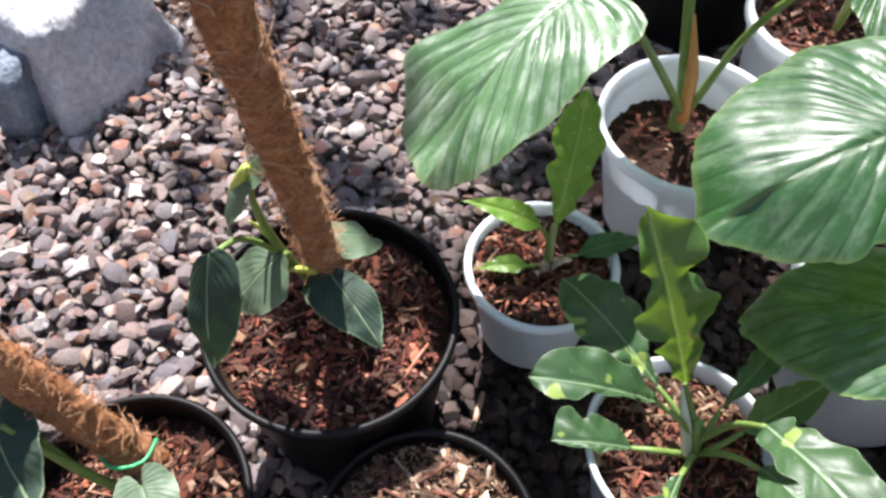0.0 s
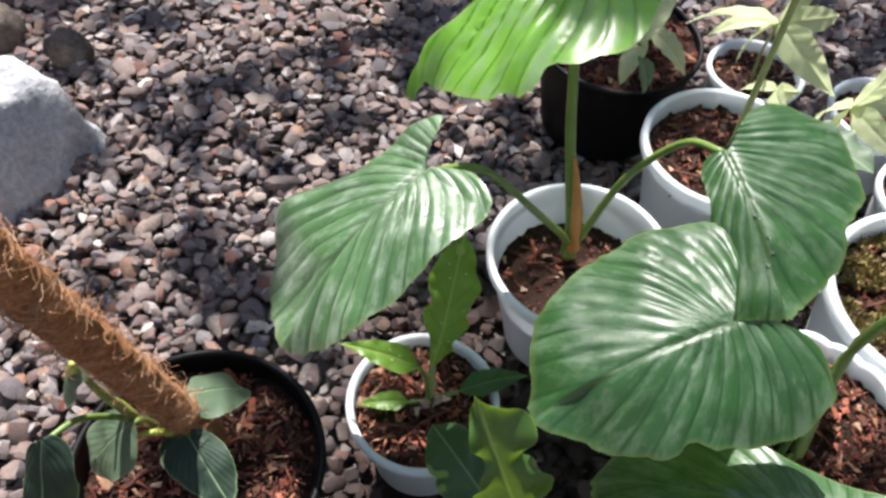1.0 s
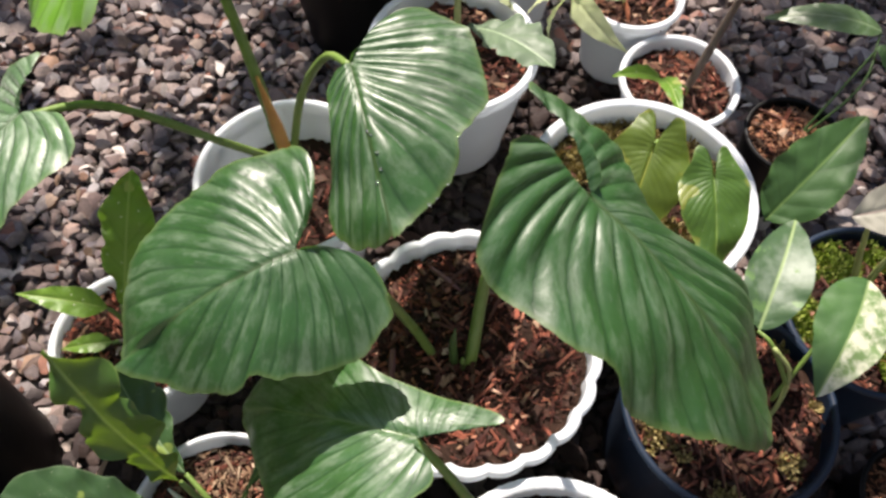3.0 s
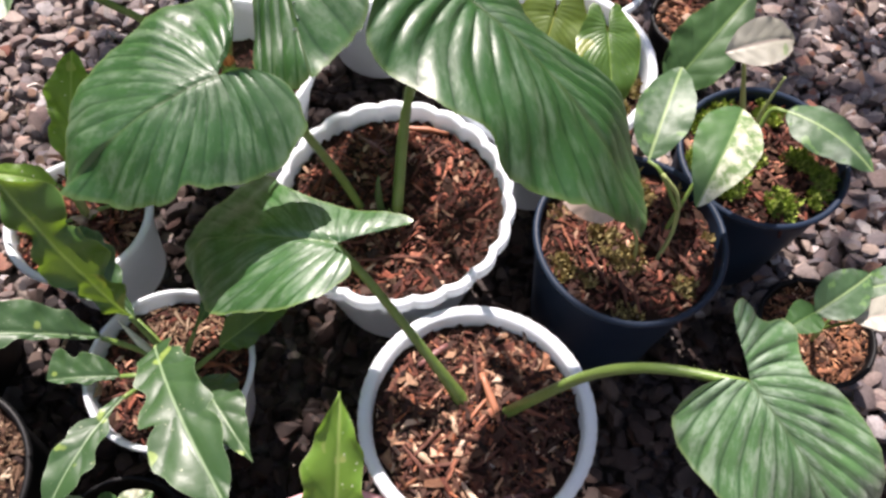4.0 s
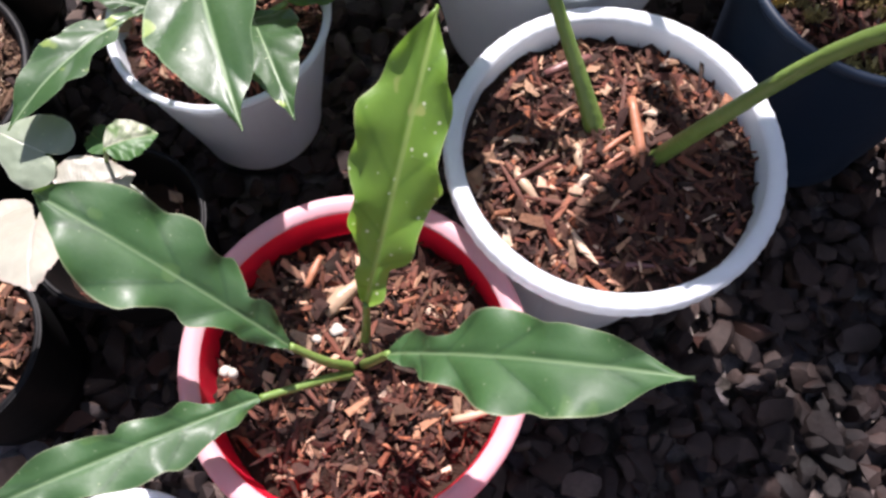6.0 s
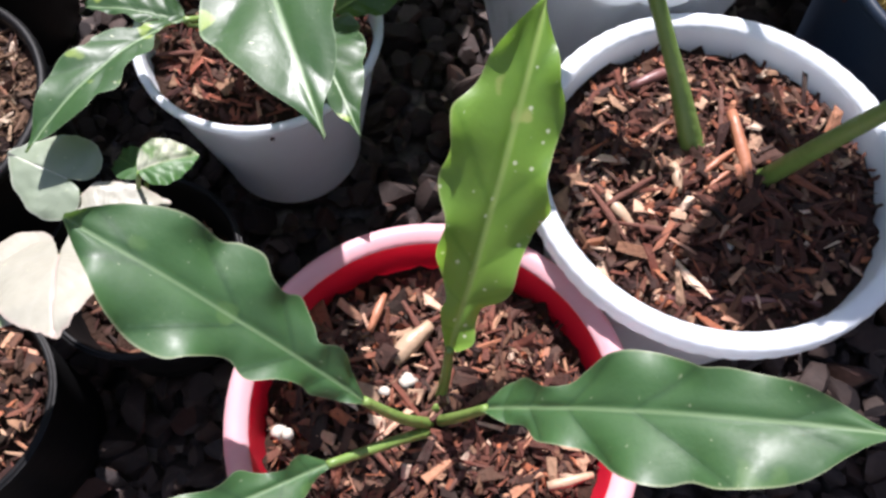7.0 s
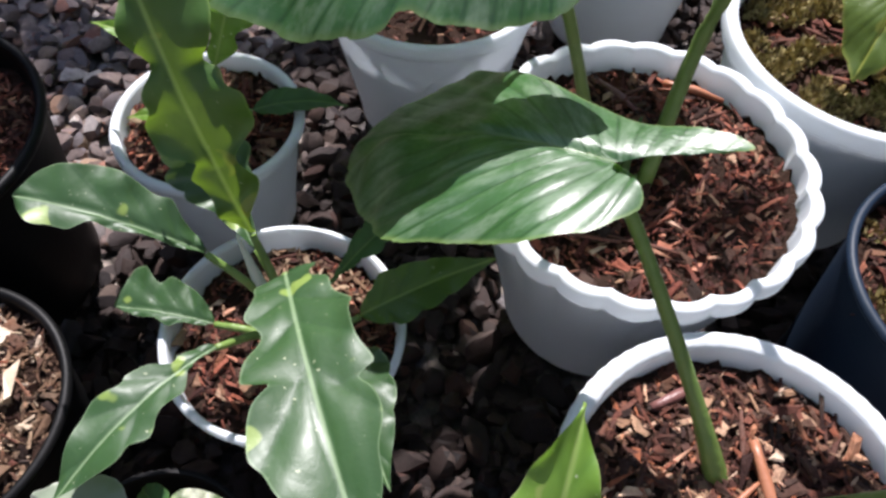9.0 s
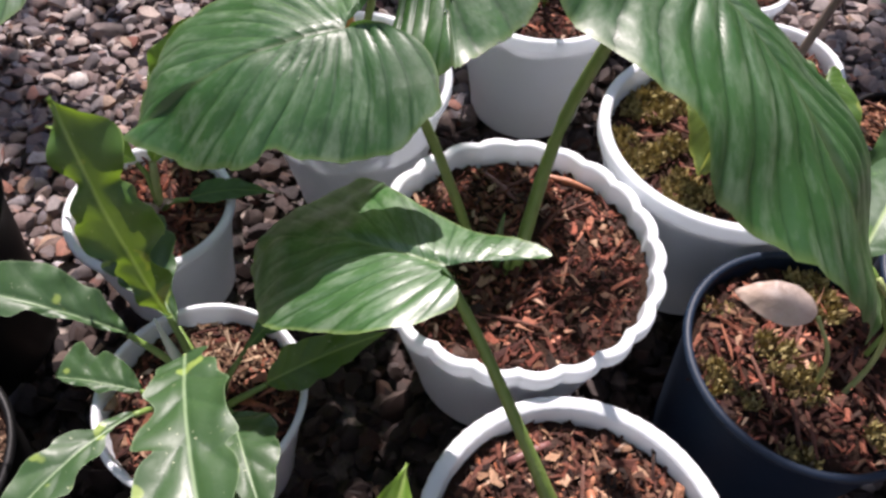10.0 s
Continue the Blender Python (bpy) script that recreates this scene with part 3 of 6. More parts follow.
def lance_leaf(name, base, tip, side, width, mat, profile="oval", bend=0.06, fold=0.15, teeth=0.0, teeth_n=5, wav=0.030, seed=0, ribs=0.014, shape=None):
    """A long blade. width: full width in metres; teeth: how deep its rim is cut; bend: how far it arches above the straight line;
    shape: half-widths along the blade for the sides against and along that way, in lengths of the blade."""
    base, tip = Vector(base), Vector(tip)
    L = (tip - base).length
    eu = (tip - base) / L
    ev = Vector(side)
    ev = (ev - eu * ev.dot(eu)).normalized()
    n = ev.cross(eu)
    if n.z < 0:
        n = -n
    NU, NV = 96, 9
    verts, uvs, faces, rims, veins = [], [], [], [], []
    curve = [[(p.x, p.y) for p in spline([(0, 0.015, 0)] + [(a, b, 0) for a, b in half] + [(1, 0.0, 0)], 120)] for half in shape] if shape else None

    def half(u, sgn):
        if curve:
            pts = curve[0 if sgn < 0 else 1]
            for (u0, w0), (u1, w1) in zip(pts, pts[1:]):
                if u0 <= u <= u1:
                    return max(0.0008, (w0 + (w1 - w0) * (u - u0) / max(1e-6, u1 - u0)) * L)
            return 0.0008
        if profile == "oval":
            w = (math.sin(math.pi * min(1, u) ** 0.8) ** 0.75) if 0 < u < 1 else 0.0
            w *= 1 - 0.25 * u
        elif profile == "spear":
            w = min(1.0, (u / 0.22)) ** 0.7 * (1 - u ** 2.6) if u > 0 else 0.0
            w *= 1 - 0.35 * smoothstep(0.55, 1.0, u)
        elif profile == "arrow":
            w = (1 - u) ** 0.75 * (0.55 + 0.45 * smoothstep(0.0, 0.18, u)) * 1.08
        else:
            w = (u ** 0.45) * (1 - u ** 3.0) ** 0.8 * 1.15
            w *= 0.35 + 0.65 * smoothstep(0.05, 0.5, u)
        if teeth:
            s = u * teeth_n + (0.25 if sgn > 0 else 0.0) + seed * 0.37
            saw = abs(math.sin(math.pi * s)) ** 0.6
            amp = teeth * (1 - smoothstep(0.62, 0.95, u))
            w *= 1 - amp * (1 - saw) + 0.06 * noise.noise(Vector((u * 7, seed, sgn)))
        return max(w, 0.002) * width / 2

    for i in range(NU + 1):
        u = i / NU
        for j in range(-NV, NV + 1):
            sgn = -1 if j < 0 else 1
            e = abs(j) / NV
            v = half(u, sgn) * j / NV
            h = bend * 4 * u * (1 - u) * L + abs(v) * fold
            h += wav * width * e * e * math.sin(u * teeth_n * 6.283 * 0.9 + seed + sgn) + 0.25 * wav * width * noise.noise(Vector((u * 4 + seed, v * 40, 1.3)))
            ang = math.atan2(abs(v) / L + 0.35, u + 0.1)
            veins.append(ang * 360 / 11.0)
            h += ribs * width * 1.6 * (abs(math.sin(ang * 180 / 11.0)) ** 0.75 - 0.6) * smoothstep(0, 0.25, e)
            h += 0.03 * width * e * noise.noise(Vector((u * 9 + seed * 3, v * 90, seed + 0.2)))
            h -= 0.0009 * math.exp(-(abs(v) / 0.0016) ** 2)
            verts.append(base + eu * (u * L) + ev * v + n * h)
            uvs.append((u, 0.5 + v / L))
            rims.append(e)
    W = 2 * NV + 1
    for i in range(NU):
        for j in range(W - 1):
            a = i * W + j
            faces.append((a, a + W, a + W + 1, a + 1))
    return mesh_from(name, verts, faces, mat, uvs, rim=rims, vein=veins)


# ---------------------------------------------------------------- pots
def lathe(name, prof, mat, turns=72, ripple=None):
    """A body of revolution; ripple(angle, k) scales the radius at profile point k."""
    verts, faces = [], []
    for k, (r, z) in enumerate(prof):
        for j in range(turns):
            w = 2 * math.pi * j / turns
            s = ripple(w, k) if ripple else 1.0
            verts.append((r * s * math.cos(w), r * s * math.sin(w), z))
    for k in range(len(prof) - 1):
        for j in range(turns):
            faces.append((k * turns + j, k * turns + (j + 1) % turns, (k + 1) * turns + (j + 1) % turns, (k + 1) * turns + j))
    return mesh_from(name, verts, faces, mat)


def pieces(name, rng, count, mat, radius, centre, height, size, flat=0.4, long=2.2, dome=0.0, keep=None):
    """Loose chips strewn over a round patch, joined."""
    verts, faces = [], []
    cube = [(-1, -1, -1), (1, -1, -1), (1, 1, -1), (-1, 1, -1), (-0.8, -0.75, 1), (0.85, -0.8, 1), (0.7, 0.8, 1), (-0.75, 0.7, 1)]
    quads = [(0, 3, 2, 1), (4, 5, 6, 7), (0, 1, 5, 4), (1, 2, 6, 5), (2, 3, 7, 6), (3, 0, 4, 7)]
    for i in range(count):
        a, q = rng.uniform(0, 6.283), math.sqrt(rng.uniform(0, 1))
        x, y = radius * q * math.cos(a), radius * q * math.sin(a)
        if keep and not keep(x, y):
            continue
        s = size * min(1.7, 1.15 * math.exp(rng.gauss(-0.15, 0.42)))
        lx, ly, lz = s * (0.8 + (long - 0.8) * rng.random() ** 1.7), s * rng.uniform(0.3, 0.95), s * flat * rng.uniform(0.4, 1.2)
        m = Matrix.LocRotScale((centre[0] + x, centre[1] + y, height + dome * (1 - q * q) + rng.uniform(-0.002, 0.004)),
                               Euler((rng.gauss(0, 0.55), rng.gauss(0, 0.36), rng.uniform(0, 6.283))), (lx / 2, ly / 2, lz / 2))
        k = len(verts)
        ends = (rng.uniform(0.1, 1.1), rng.uniform(0.1, 1.1))
        sway = rng.uniform(-0.9, 0.9)
        verts += [m @ Vector((c[0] * rng.uniform(0.45, 1.15), (c[1] * (ends[0] if c[0] < 0 else ends[1]) + sway * c[0] * c[0] * (1 if c[0] > 0 else -0.3)) * rng.uniform(0.6, 1.2), c[2] * rng.uniform(0.2, 1.2))) for c in cube]
        faces += [tuple(k + f for f in q4) for q4 in quads]
    return mesh_from(name, verts, faces, mat, flat=True)


def tufts(name, rng, count, mat, radius, centre, height, size, keep=None, dome=0.0):
    """Moss: many small upright blades."""
    verts, faces = [], []
    for i in range(count):
        a, q = rng.uniform(0, 6.283), math.sqrt(rng.uniform(0, 1))
        x, y = radius * q * math.cos(a), radius * q * math.sin(a)
        if keep and not keep(x, y):
            continue
        p = Vector((centre[0] + x, centre[1] + y, height + dome * (1 - q * q) + 0.007 * noise.noise(Vector((x * 75, y * 75, 0)))))
        for _ in range(3):
            d = Vector((rng.gauss(0, 0.6), rng.gauss(0, 0.6), 1)).normalized() * size * rng.uniform(0.6, 1.4)
            w = d.cross(Vector((rng.gauss(0, 1), rng.gauss(0, 1), 0.1))).normalized() * size * 0.22
            k = len(verts)
            verts += [p - w, p + w, p + d * 0.6 + w * 0.8, p + d, p + d * 0.6 - w * 0.8]
            faces.append((k, k + 1, k + 2, k + 3, k + 4))
    return mesh_from(name, verts, faces, mat)


def flower_pot(place, rim_z, rim_r, mats, label, taper=0.72, lip=0.012, lip_w=0.006, depth=0.022, scallop=0, panels=0, beads=0, chips=BARK, chip_n=420, chip_size=0.009, soil_dome=0.006, seed=1, big=6, pale_back=0, moss=0.0, moss_mat=MOSS, group=""):
    """A pot with wall, rolled rim and soil. mats: outside, inside."""
    x, y = place
    out, inn = mats
    rng = random.Random(seed)
    pot = thing("flower_pot", (x, y, 0), label, "flower pot", group)
    r, b, h = rim_r, rim_r * taper, rim_z
    wall = 0.0025
    ro = r - lip_w
    prof = [(0.001, 0.004), (b * 0.8, 0.004), (b * 0.86, 0.0), (b, 0.0), (b + 0.002, 0.004)]
    for k in range(1, 9):
        f = k / 9
        prof.append((b + (ro - b) * f, h * f * (1 - lip / h)))
    z0 = h - lip
    nb = len(prof)
    body_out = prof + [(ro, z0 - 0.001), (r - 0.001, z0), (r, z0 + 0.0025), (r, h - 0.003), (r - 0.0012, h - 0.0006), (r - 0.0035, h)]
    body_out += [(r - lip_w - 0.0015, h - 0.0008), (r - lip_w - wall, h - 0.003)]
    inner = [(r - lip_w - wall, h - 0.003), (r - lip_w - wall - 0.0003, h - 0.006), (ro - wall - 0.0006, z0 - 0.006)]
    for k in range(1, 6):
        f = k / 5
        inner.append((ro - wall - (ro - b) * f * 0.6, z0 - 0.006 - (z0 * 0.6) * f))
    npf = len(body_out)

    def ripple(w, k):
        s = 1.0
        if scallop:
            s += 0.034 * (abs(math.cos(w * scallop / 2)) ** 0.8 - 0.5) * smoothstep(2, npf - 4, k)
        if beads and k > npf - 9:
            s += 0.006 * abs(math.cos(w * beads / 2))
        if panels and 4 < k < npf - 6:
            s += 0.007 * (abs(math.cos(w * panels / 2)) ** 0.35 - 0.6)
        return s * (1 + 0.004 * math.sin(2 * w + seed))

    def ripple_in(w, k):
        return ripple(w, npf) if scallop else 1 + 0.004 * math.sin(2 * w + seed)
    turns = 320 if beads else 176 if scallop or panels else 72
    me = lathe("body", body_out[:nb + 1], out, turns, ripple)
    me.transform(Matrix.Translation((x, y, 0)))
    body = under("body", me, pot)
    me = lathe("rim", body_out[nb:], out, turns, lambda w, k: ripple(w, k + nb))
    me.transform(Matrix.Translation((x, y, 0)))
    under("rim", me, body, "rolled pot rim")
    me = lathe("inner_wall", inner, inn, turns, ripple_in)
    me.transform(Matrix.Translation((x, y, 0)))
    under("inner_wall", me, pot, "inside of the pot wall")
    # soil
    zs = h - depth
    rs = (ro - wall - (ro - b) * max(0.0, z0 - 0.006 - zs) / z0 + 0.0004) / 1.02
    verts, faces = [(x, y, zs + soil_dome)], []
    cling = min(0.010, depth * 0.4)          # crumbs that stick to the wall
    R2, T2 = 14, 110
    for i in range(1, R2 + 1):
        q = i / R2
        for j in range(T2):
            w = 2 * math.pi * j / T2
            px, py = rs * 1.02 * q * math.cos(w), rs * 1.02 * q * math.sin(w)
            verts.append((x + px, y + py, zs + soil_dome * (1 - q * q) + 0.005 * noise.noise(Vector((px * 45 + seed, py * 45, seed))) + 0.003 * noise.noise(Vector((px * 120, py * 120, seed))) + cling * (smoothstep(0.88, 1.0, q) * (0.15 + max(0.0, noise.noise(Vector((math.cos(w) * 13, math.sin(w) * 13, seed)))) * 1.3))))
    for j in range(T2):
        faces.append((0, 1 + j, 1 + (j + 1) % T2))
    for i in range(R2 - 1):
        for j in range(T2):
            a = 1 + i * T2
            faces.append((a + j, a + T2 + j, a + T2 + (j + 1) % T2, a + (j + 1) % T2))
    under("soil", mesh_from("soil", verts, faces, SOIL), pot, "dark crumbly potting soil")
    if chip_n:
        under("bark_mulch", pieces("bark_mulch", rng, int(chip_n * 1.5), chips, rs * 0.96, (x, y), zs + 0.003, chip_size * 0.66, 0.24, 3.6, dome=soil_dome), pot, "shredded bark over the soil", "stuff")
        under("mulch_dust", pieces("mulch_dust", rng, int(chip_n * 1.9), chips, rs * 0.98, (x, y), zs + 0.003, chip_size * 0.34, 0.4, 3.4, dome=soil_dome), pot, "fine bark crumbs", "stuff")
        under("flake_mulch", pieces("flake_mulch", rng, int(chip_n * 0.55), FLAKES, rs * 0.95, (x, y), zs + 0.005, chip_size * 0.95, 0.13, 1.5, dome=soil_dome), pot, "flat flakes of bark", "stuff")
        under("loose_bark", pieces("loose_bark", rng, int(chip_n * 0.20), SHREDS, rs * 0.92, (x, y), zs + 0.006, chip_size * 0.62, 0.2, 4.2, dome=soil_dome), pot, "long flat shreds of bark", "stuff")
    if pale_back:
        under("pale_bark", pieces("pale_bark", rng, pale_back, PALEBARK, rs * 0.95, (x, y), zs + 0.007, chip_size * 0.5, 0.3, 3.0, dome=soil_dome, keep=lambda px, py: py > 0.012 + 0.4 * abs(px - 0.01)), pot, "pale bark crumbs heaped at the back", "stuff")
    for _ in range(big):
        a, q = rng.uniform(0, 6.283), rng.uniform(0.15, 0.75) * rs
        l = rng.uniform(0.018, 0.046)
        d = rng.uniform(0, 6.283)
        c = Vector((x + q * math.cos(a), y + q * math.sin(a), zs + soil_dome * 0.8 + 0.006))
        dv = Vector((math.cos(d), math.sin(d), rng.uniform(-0.12, 0.12))) * l / 2
        under("bark_piece", tube("bark_piece", [c - dv, c + Vector((0, 0, 0.001)), c + dv], [0.0010, 0.0018, 0.0009], SHREDS, 6, 5, 0.5), pot)
    if moss:
        under("moss", tufts("moss", rng, int(7000 * moss), moss_mat, rs * 0.97, (x, y), zs + 0.005, 0.0074,
                            lambda px, py: noise.noise(Vector((px * 26 + seed, py * 26, 2.0))) > 0.3 - 0.5 * moss, soil_dome), pot, "soft moss on the soil", "stuff")
    return pot


# ---------------------------------------------------------------- added walls and tree, out of view, that shape the light
def plaster():
    m = Nodes("weathered_plaster")
    n, n2 = m.noise(1.6, 6, 0.6), m.noise(30, 5, 0.7)
    m.set(m.mix(n2, m.ramp(n, [(0.3, (0.15, 0.16, 0.17)), (0.7, (0.31, 0.32, 0.335))]), rgb(0.22, 0.23, 0.245)), 0.9, 0.2)
    m.bump(n2, 0.3, 0.01)
    return m.mat


PLASTER = plaster()
# unseen walls: they hold back the sky and bounce sun onto the pots
for wall_name, (wx, wy, hx, hy) in {"wall_north": (0.0, 5.0, 3.5, 0.08), "wall_south": (0.0, -2.6, 3.5, 0.08), "wall_east": (3.42, 1.2, 0.08, 3.72), "wall_west": (-3.42, 1.2, 0.08, 3.72)}.items():
    bm = bmesh.new()
    bmesh.ops.create_cube(bm, size=1.0)
    for vv in bm.verts:
        vv.co = Vector((wx + vv.co.x * 2 * hx, wy + vv.co.y * 2 * hy, 1.6 + vv.co.z * 3.4))
    bmesh.ops.bevel(bm, geom=list(bm.edges), offset=0.02, segments=2, affect="EDGES")
    wme = bpy.data.meshes.new(wall_name)
    bm.to_mesh(wme)
    bm.free()
    wme.materials.append(PLASTER)
    tagged(new(wall_name, wme), "plain weathered plaster wall out of view, added to dim the sky", "wall", kind="structure")


def cover(x, y):
    """How dense the added crown is along the sun's way to a place on the ground; picks the spots to shade."""
    c = 0.07
    if x < 0.12 and y > 0.42:
        c = 0.30 if y < 0.70 else 0.50
    if 0.05 < x < 0.45 and y > 0.62:
        c = 0.78
    if x < 0.02 and y < 0.42:
        c = 0.12
    if -0.13 < x < 0.01 and 0.15 < y < 0.31:
        c = 0.62
    if x > 0.45 and y > 0.80:
        c = 0.25
    if x > 0.80 and y > 0.05:
        c = 0.50 if y < 0.5 else 0.72
    if 0.61 < x < 0.95 and -0.30 < y < 0.065:
        c = 0.22
    if 0.585 < x < 0.84 and 0.055 <= y < 0.115:
        return 0.55
    if 0.54 < x < 0.66 and -0.12 < y < -0.03:
        return 0.70
    if 0.205 < x < 0.32 and 0.23 < y < 0.36:
        return 0.80
    if x < -0.36 and y < 1.0:
        c = 0.0
    if (((x + 0.15) * 0.86 + (y - 1.14) * 0.5) / 0.26) ** 2 + (((y - 1.14) * 0.86 - (x + 0.15) * 0.5) / 0.10) ** 2 < 1:
        c = 0.0
    return c * (0.55 + 0.9 * smoothstep(-0.25, 0.35, noise.noise(Vector((x * 4.2, y * 4.2, 6.0)))))


# a tree nobody sees, with leaves only where shade is wanted
def shade_tree():
    rng = random.Random(77)
    tree = thing("tree", (1.7, 3.7, -0.02), "broad-leaved tree out of view, added to shade chosen spots", "tree")
    bark = rock_mat("tree_bark", (0.05, 0.04, 0.03), (0.11, 0.085, 0.065), (0.18, 0.15, 0.12))
    under("trunk", tube("trunk", [(1.7, 3.7, -0.02), (1.66, 3.66, 0.9), (1.45, 3.5, 1.8), (1.2, 3.3, 2.5)], [0.12, 0.095, 0.075, 0.05], bark, 14, 24, 0.12), tree)
    for q in ((-0.9, 2.9, 3.0), (-0.2, 2.3, 2.8), (0.5, 2.0, 2.6), (0.7, 3.0, 3.1), (1.3, 2.2, 2.7)):
        under("limb", tube("limb", [(1.45, 3.5, 1.8), ((q[0] + 1.6) / 2, (q[1] + 3.5) / 2, (q[2] + 2.1) / 2), q], [0.045, 0.028, 0.008], bark, 10, 16, 0.12), tree)
    verts, faces = [], []
    area = 0.0026
    tries = 5200
    region = 2.5 * 2.2
    for _ in range(tries):
        gx, gy = rng.uniform(-1.1, 1.4), rng.uniform(-0.5, 1.7)
        need = -math.log(1 - min(0.9, cover(gx, gy))) / area * region / tries
        if rng.random() > need:
            continue
        p = Vector((gx, gy, 0)) + SUN_DIR * rng.uniform(2.7, 3.5)
        m = Matrix.LocRotScale(p, Euler((rng.gauss(0, 0.6), rng.gauss(0, 0.6), rng.uniform(0, 6.28))), (1, 1, 1)) @ Matrix.Diagonal((rng.uniform(0.8, 1.2), rng.uniform(0.8, 1.2), 1, 1))
        k0 = len(verts)
        for a, b, c in ((-0.045, 0, 0), (-0.02, 0.022, 0.004), (0.015, 0.024, 0.004), (0.05, 0, -0.006), (0.015, -0.024, 0.004), (-0.02, -0.022, 0.004)):
            verts.append(m @ Vector((a, b, c)))
        faces += [(k0, k0 + 1, k0 + 2, k0 + 3), (k0, k0 + 3, k0 + 4, k0 + 5)]
    uv = [(0.3, 0.7)] * len(verts)
    under("crown", mesh_from("crown", verts, faces, DARKGREEN, uv), tree, "loose crown of green leaves set in the sun's way", "stuff")


shade_tree()

# ---------------------------------------------------------------- ground
def ground_sheet():
    verts, faces = [], []
    xs = [-60, -20, -6, -2.5] + [-1.5 + 0.1 * i for i in range(36)] + [2.5, 6, 20, 60]
    ys = [-60, -20, -6, -2.0] + [-1.0 + 0.1 * i for i in range(36)] + [3, 6, 20, 60]
    for yy in ys:
        for xx in xs:
            verts.append((xx, yy, -0.022 + 0.006 * noise.noise(Vector((xx * 3, yy * 3, 0)))))
    W = len(xs)
    for j in range(len(ys) - 1):
        for i in range(W - 1):
            faces.append((j * W + i, j * W + i + 1, (j + 1) * W + i + 1, (j + 1) * W + i))
    ob = new("ground", mesh_from("ground", verts, faces, EARTH))
    return tagged(ob, "dark damp earth under the loose gravel", "ground", kind="structure")


GROUND = ground_sheet()

POTS = {  # centre, rim height, rim radius
    "coir": ((-0.099, 0.350), 0.178, 0.105), "coir_two": ((-0.239, 0.203), 0.154, 0.090), "mulch": ((-0.024, 0.182), 0.133, 0.086),
    "small": ((0.086, 0.430), 0.121, 0.073), "ribbed": ((0.248, 0.575), 0.156, 0.096), "scallop": ((0.399, 0.362), 0.183, 0.112),
    "front": ((0.435, 0.149), 0.168, 0.099), "red": ((0.296, 0.020), 0.150, 0.097), "lobed": ((0.177, 0.249), 0.137, 0.076),
    "mossy": ((0.608, 0.286), 0.177, 0.091), "mossy_two": ((0.770, 0.356), 0.169, 0.086), "wide": ((0.584, 0.497), 0.184, 0.111),
    "back": ((0.433, 0.719), 0.165, 0.096), "back_two": ((0.672, 0.821), 0.121, 0.065), "back_three": ((0.698, 0.687), 0.108, 0.071),
    "tall_black": ((0.350, 0.935), 0.145, 0.110), "right_black": ((0.800, 0.590), 0.113, 0.055), "clear": ((0.116, 0.114), 0.081, 0.060),
    "far_white": ((0.545, 0.925), 0.10, 0.066), "low_black": ((0.800, 0.195), 0.080, 0.060), "edge": ((0.036, 0.020), 0.10, 0.060), "edge_white": ((0.175, -0.115), 0.10, 0.06),
}


def stone_shapes(count, rng):
    bm = bmesh.new()
    bmesh.ops.create_icosphere(bm, subdivisions=2, radius=1.0)
    co = np.array([v.co[:] for v in bm.verts])
    fa = np.array([[v.index for v in f.verts] for f in bm.faces])
    bm.free()
    shapes = []
    for k in range(count):
        s = np.array([rng.uniform(0.8, 1.25), rng.uniform(0.65, 0.95), rng.uniform(0.36, 0.62)])
        out, cuts = [], []
        for _ in range(8):
            nn = np.array([rng.gauss(0, 1), rng.gauss(0, 1), rng.gauss(0, 0.7)])
            cuts.append((nn / np.linalg.norm(nn), rng.uniform(0.44, 0.70)))
        for c in co:
            d = 1 + 0.22 * noise.noise(Vector(c * 1.3) + Vector((k * 5.1, 0, 0))) + 0.07 * noise.noise(Vector(c * 2.9) + Vector((0, k * 3.7, 0)))
            p = c * d
            for nn, dd in cuts:
                over = float(p @ nn) - dd
                if over > 0:
                    p = p - nn * over
            out.append(p)
        shapes.append(np.array(out) * s)
    return shapes, fa


def scatter(name, spots, shapes, fa, rng, mat):
    V, F, off = [], [], 0
    nv = len(shapes[0])
    for x, y, z, size in spots:
        sh = shapes[rng.randrange(len(shapes))]
        m = np.array(Euler((rng.gauss(0, 0.38), rng.gauss(0, 0.38), rng.uniform(0, 6.283))).to_matrix())
        V.append(sh @ m.T * size + np.array([x, y, z]))
        F.append(fa + off)
        off += nv
    V, F = np.concatenate(V), np.concatenate(F)
    me = bpy.data.meshes.new(name)
    me.vertices.add(len(V))
    me.vertices.foreach_set("co", V.astype(np.float32).ravel())
    me.loops.add(F.size)
    me.loops.foreach_set("vertex_index", F.astype(np.int32).ravel())
    me.polygons.add(len(F))
    me.polygons.foreach_set("loop_start", np.arange(0, F.size, 3, dtype=np.int32))
    me.polygons.foreach_set("use_smooth", np.ones(len(F), dtype=bool))
    me.materials.append(mat)
    me.update(calc_edges=True)
    me.validate()
    me.set_sharp_from_angle(angle=radians(27))
    return new(name, me)


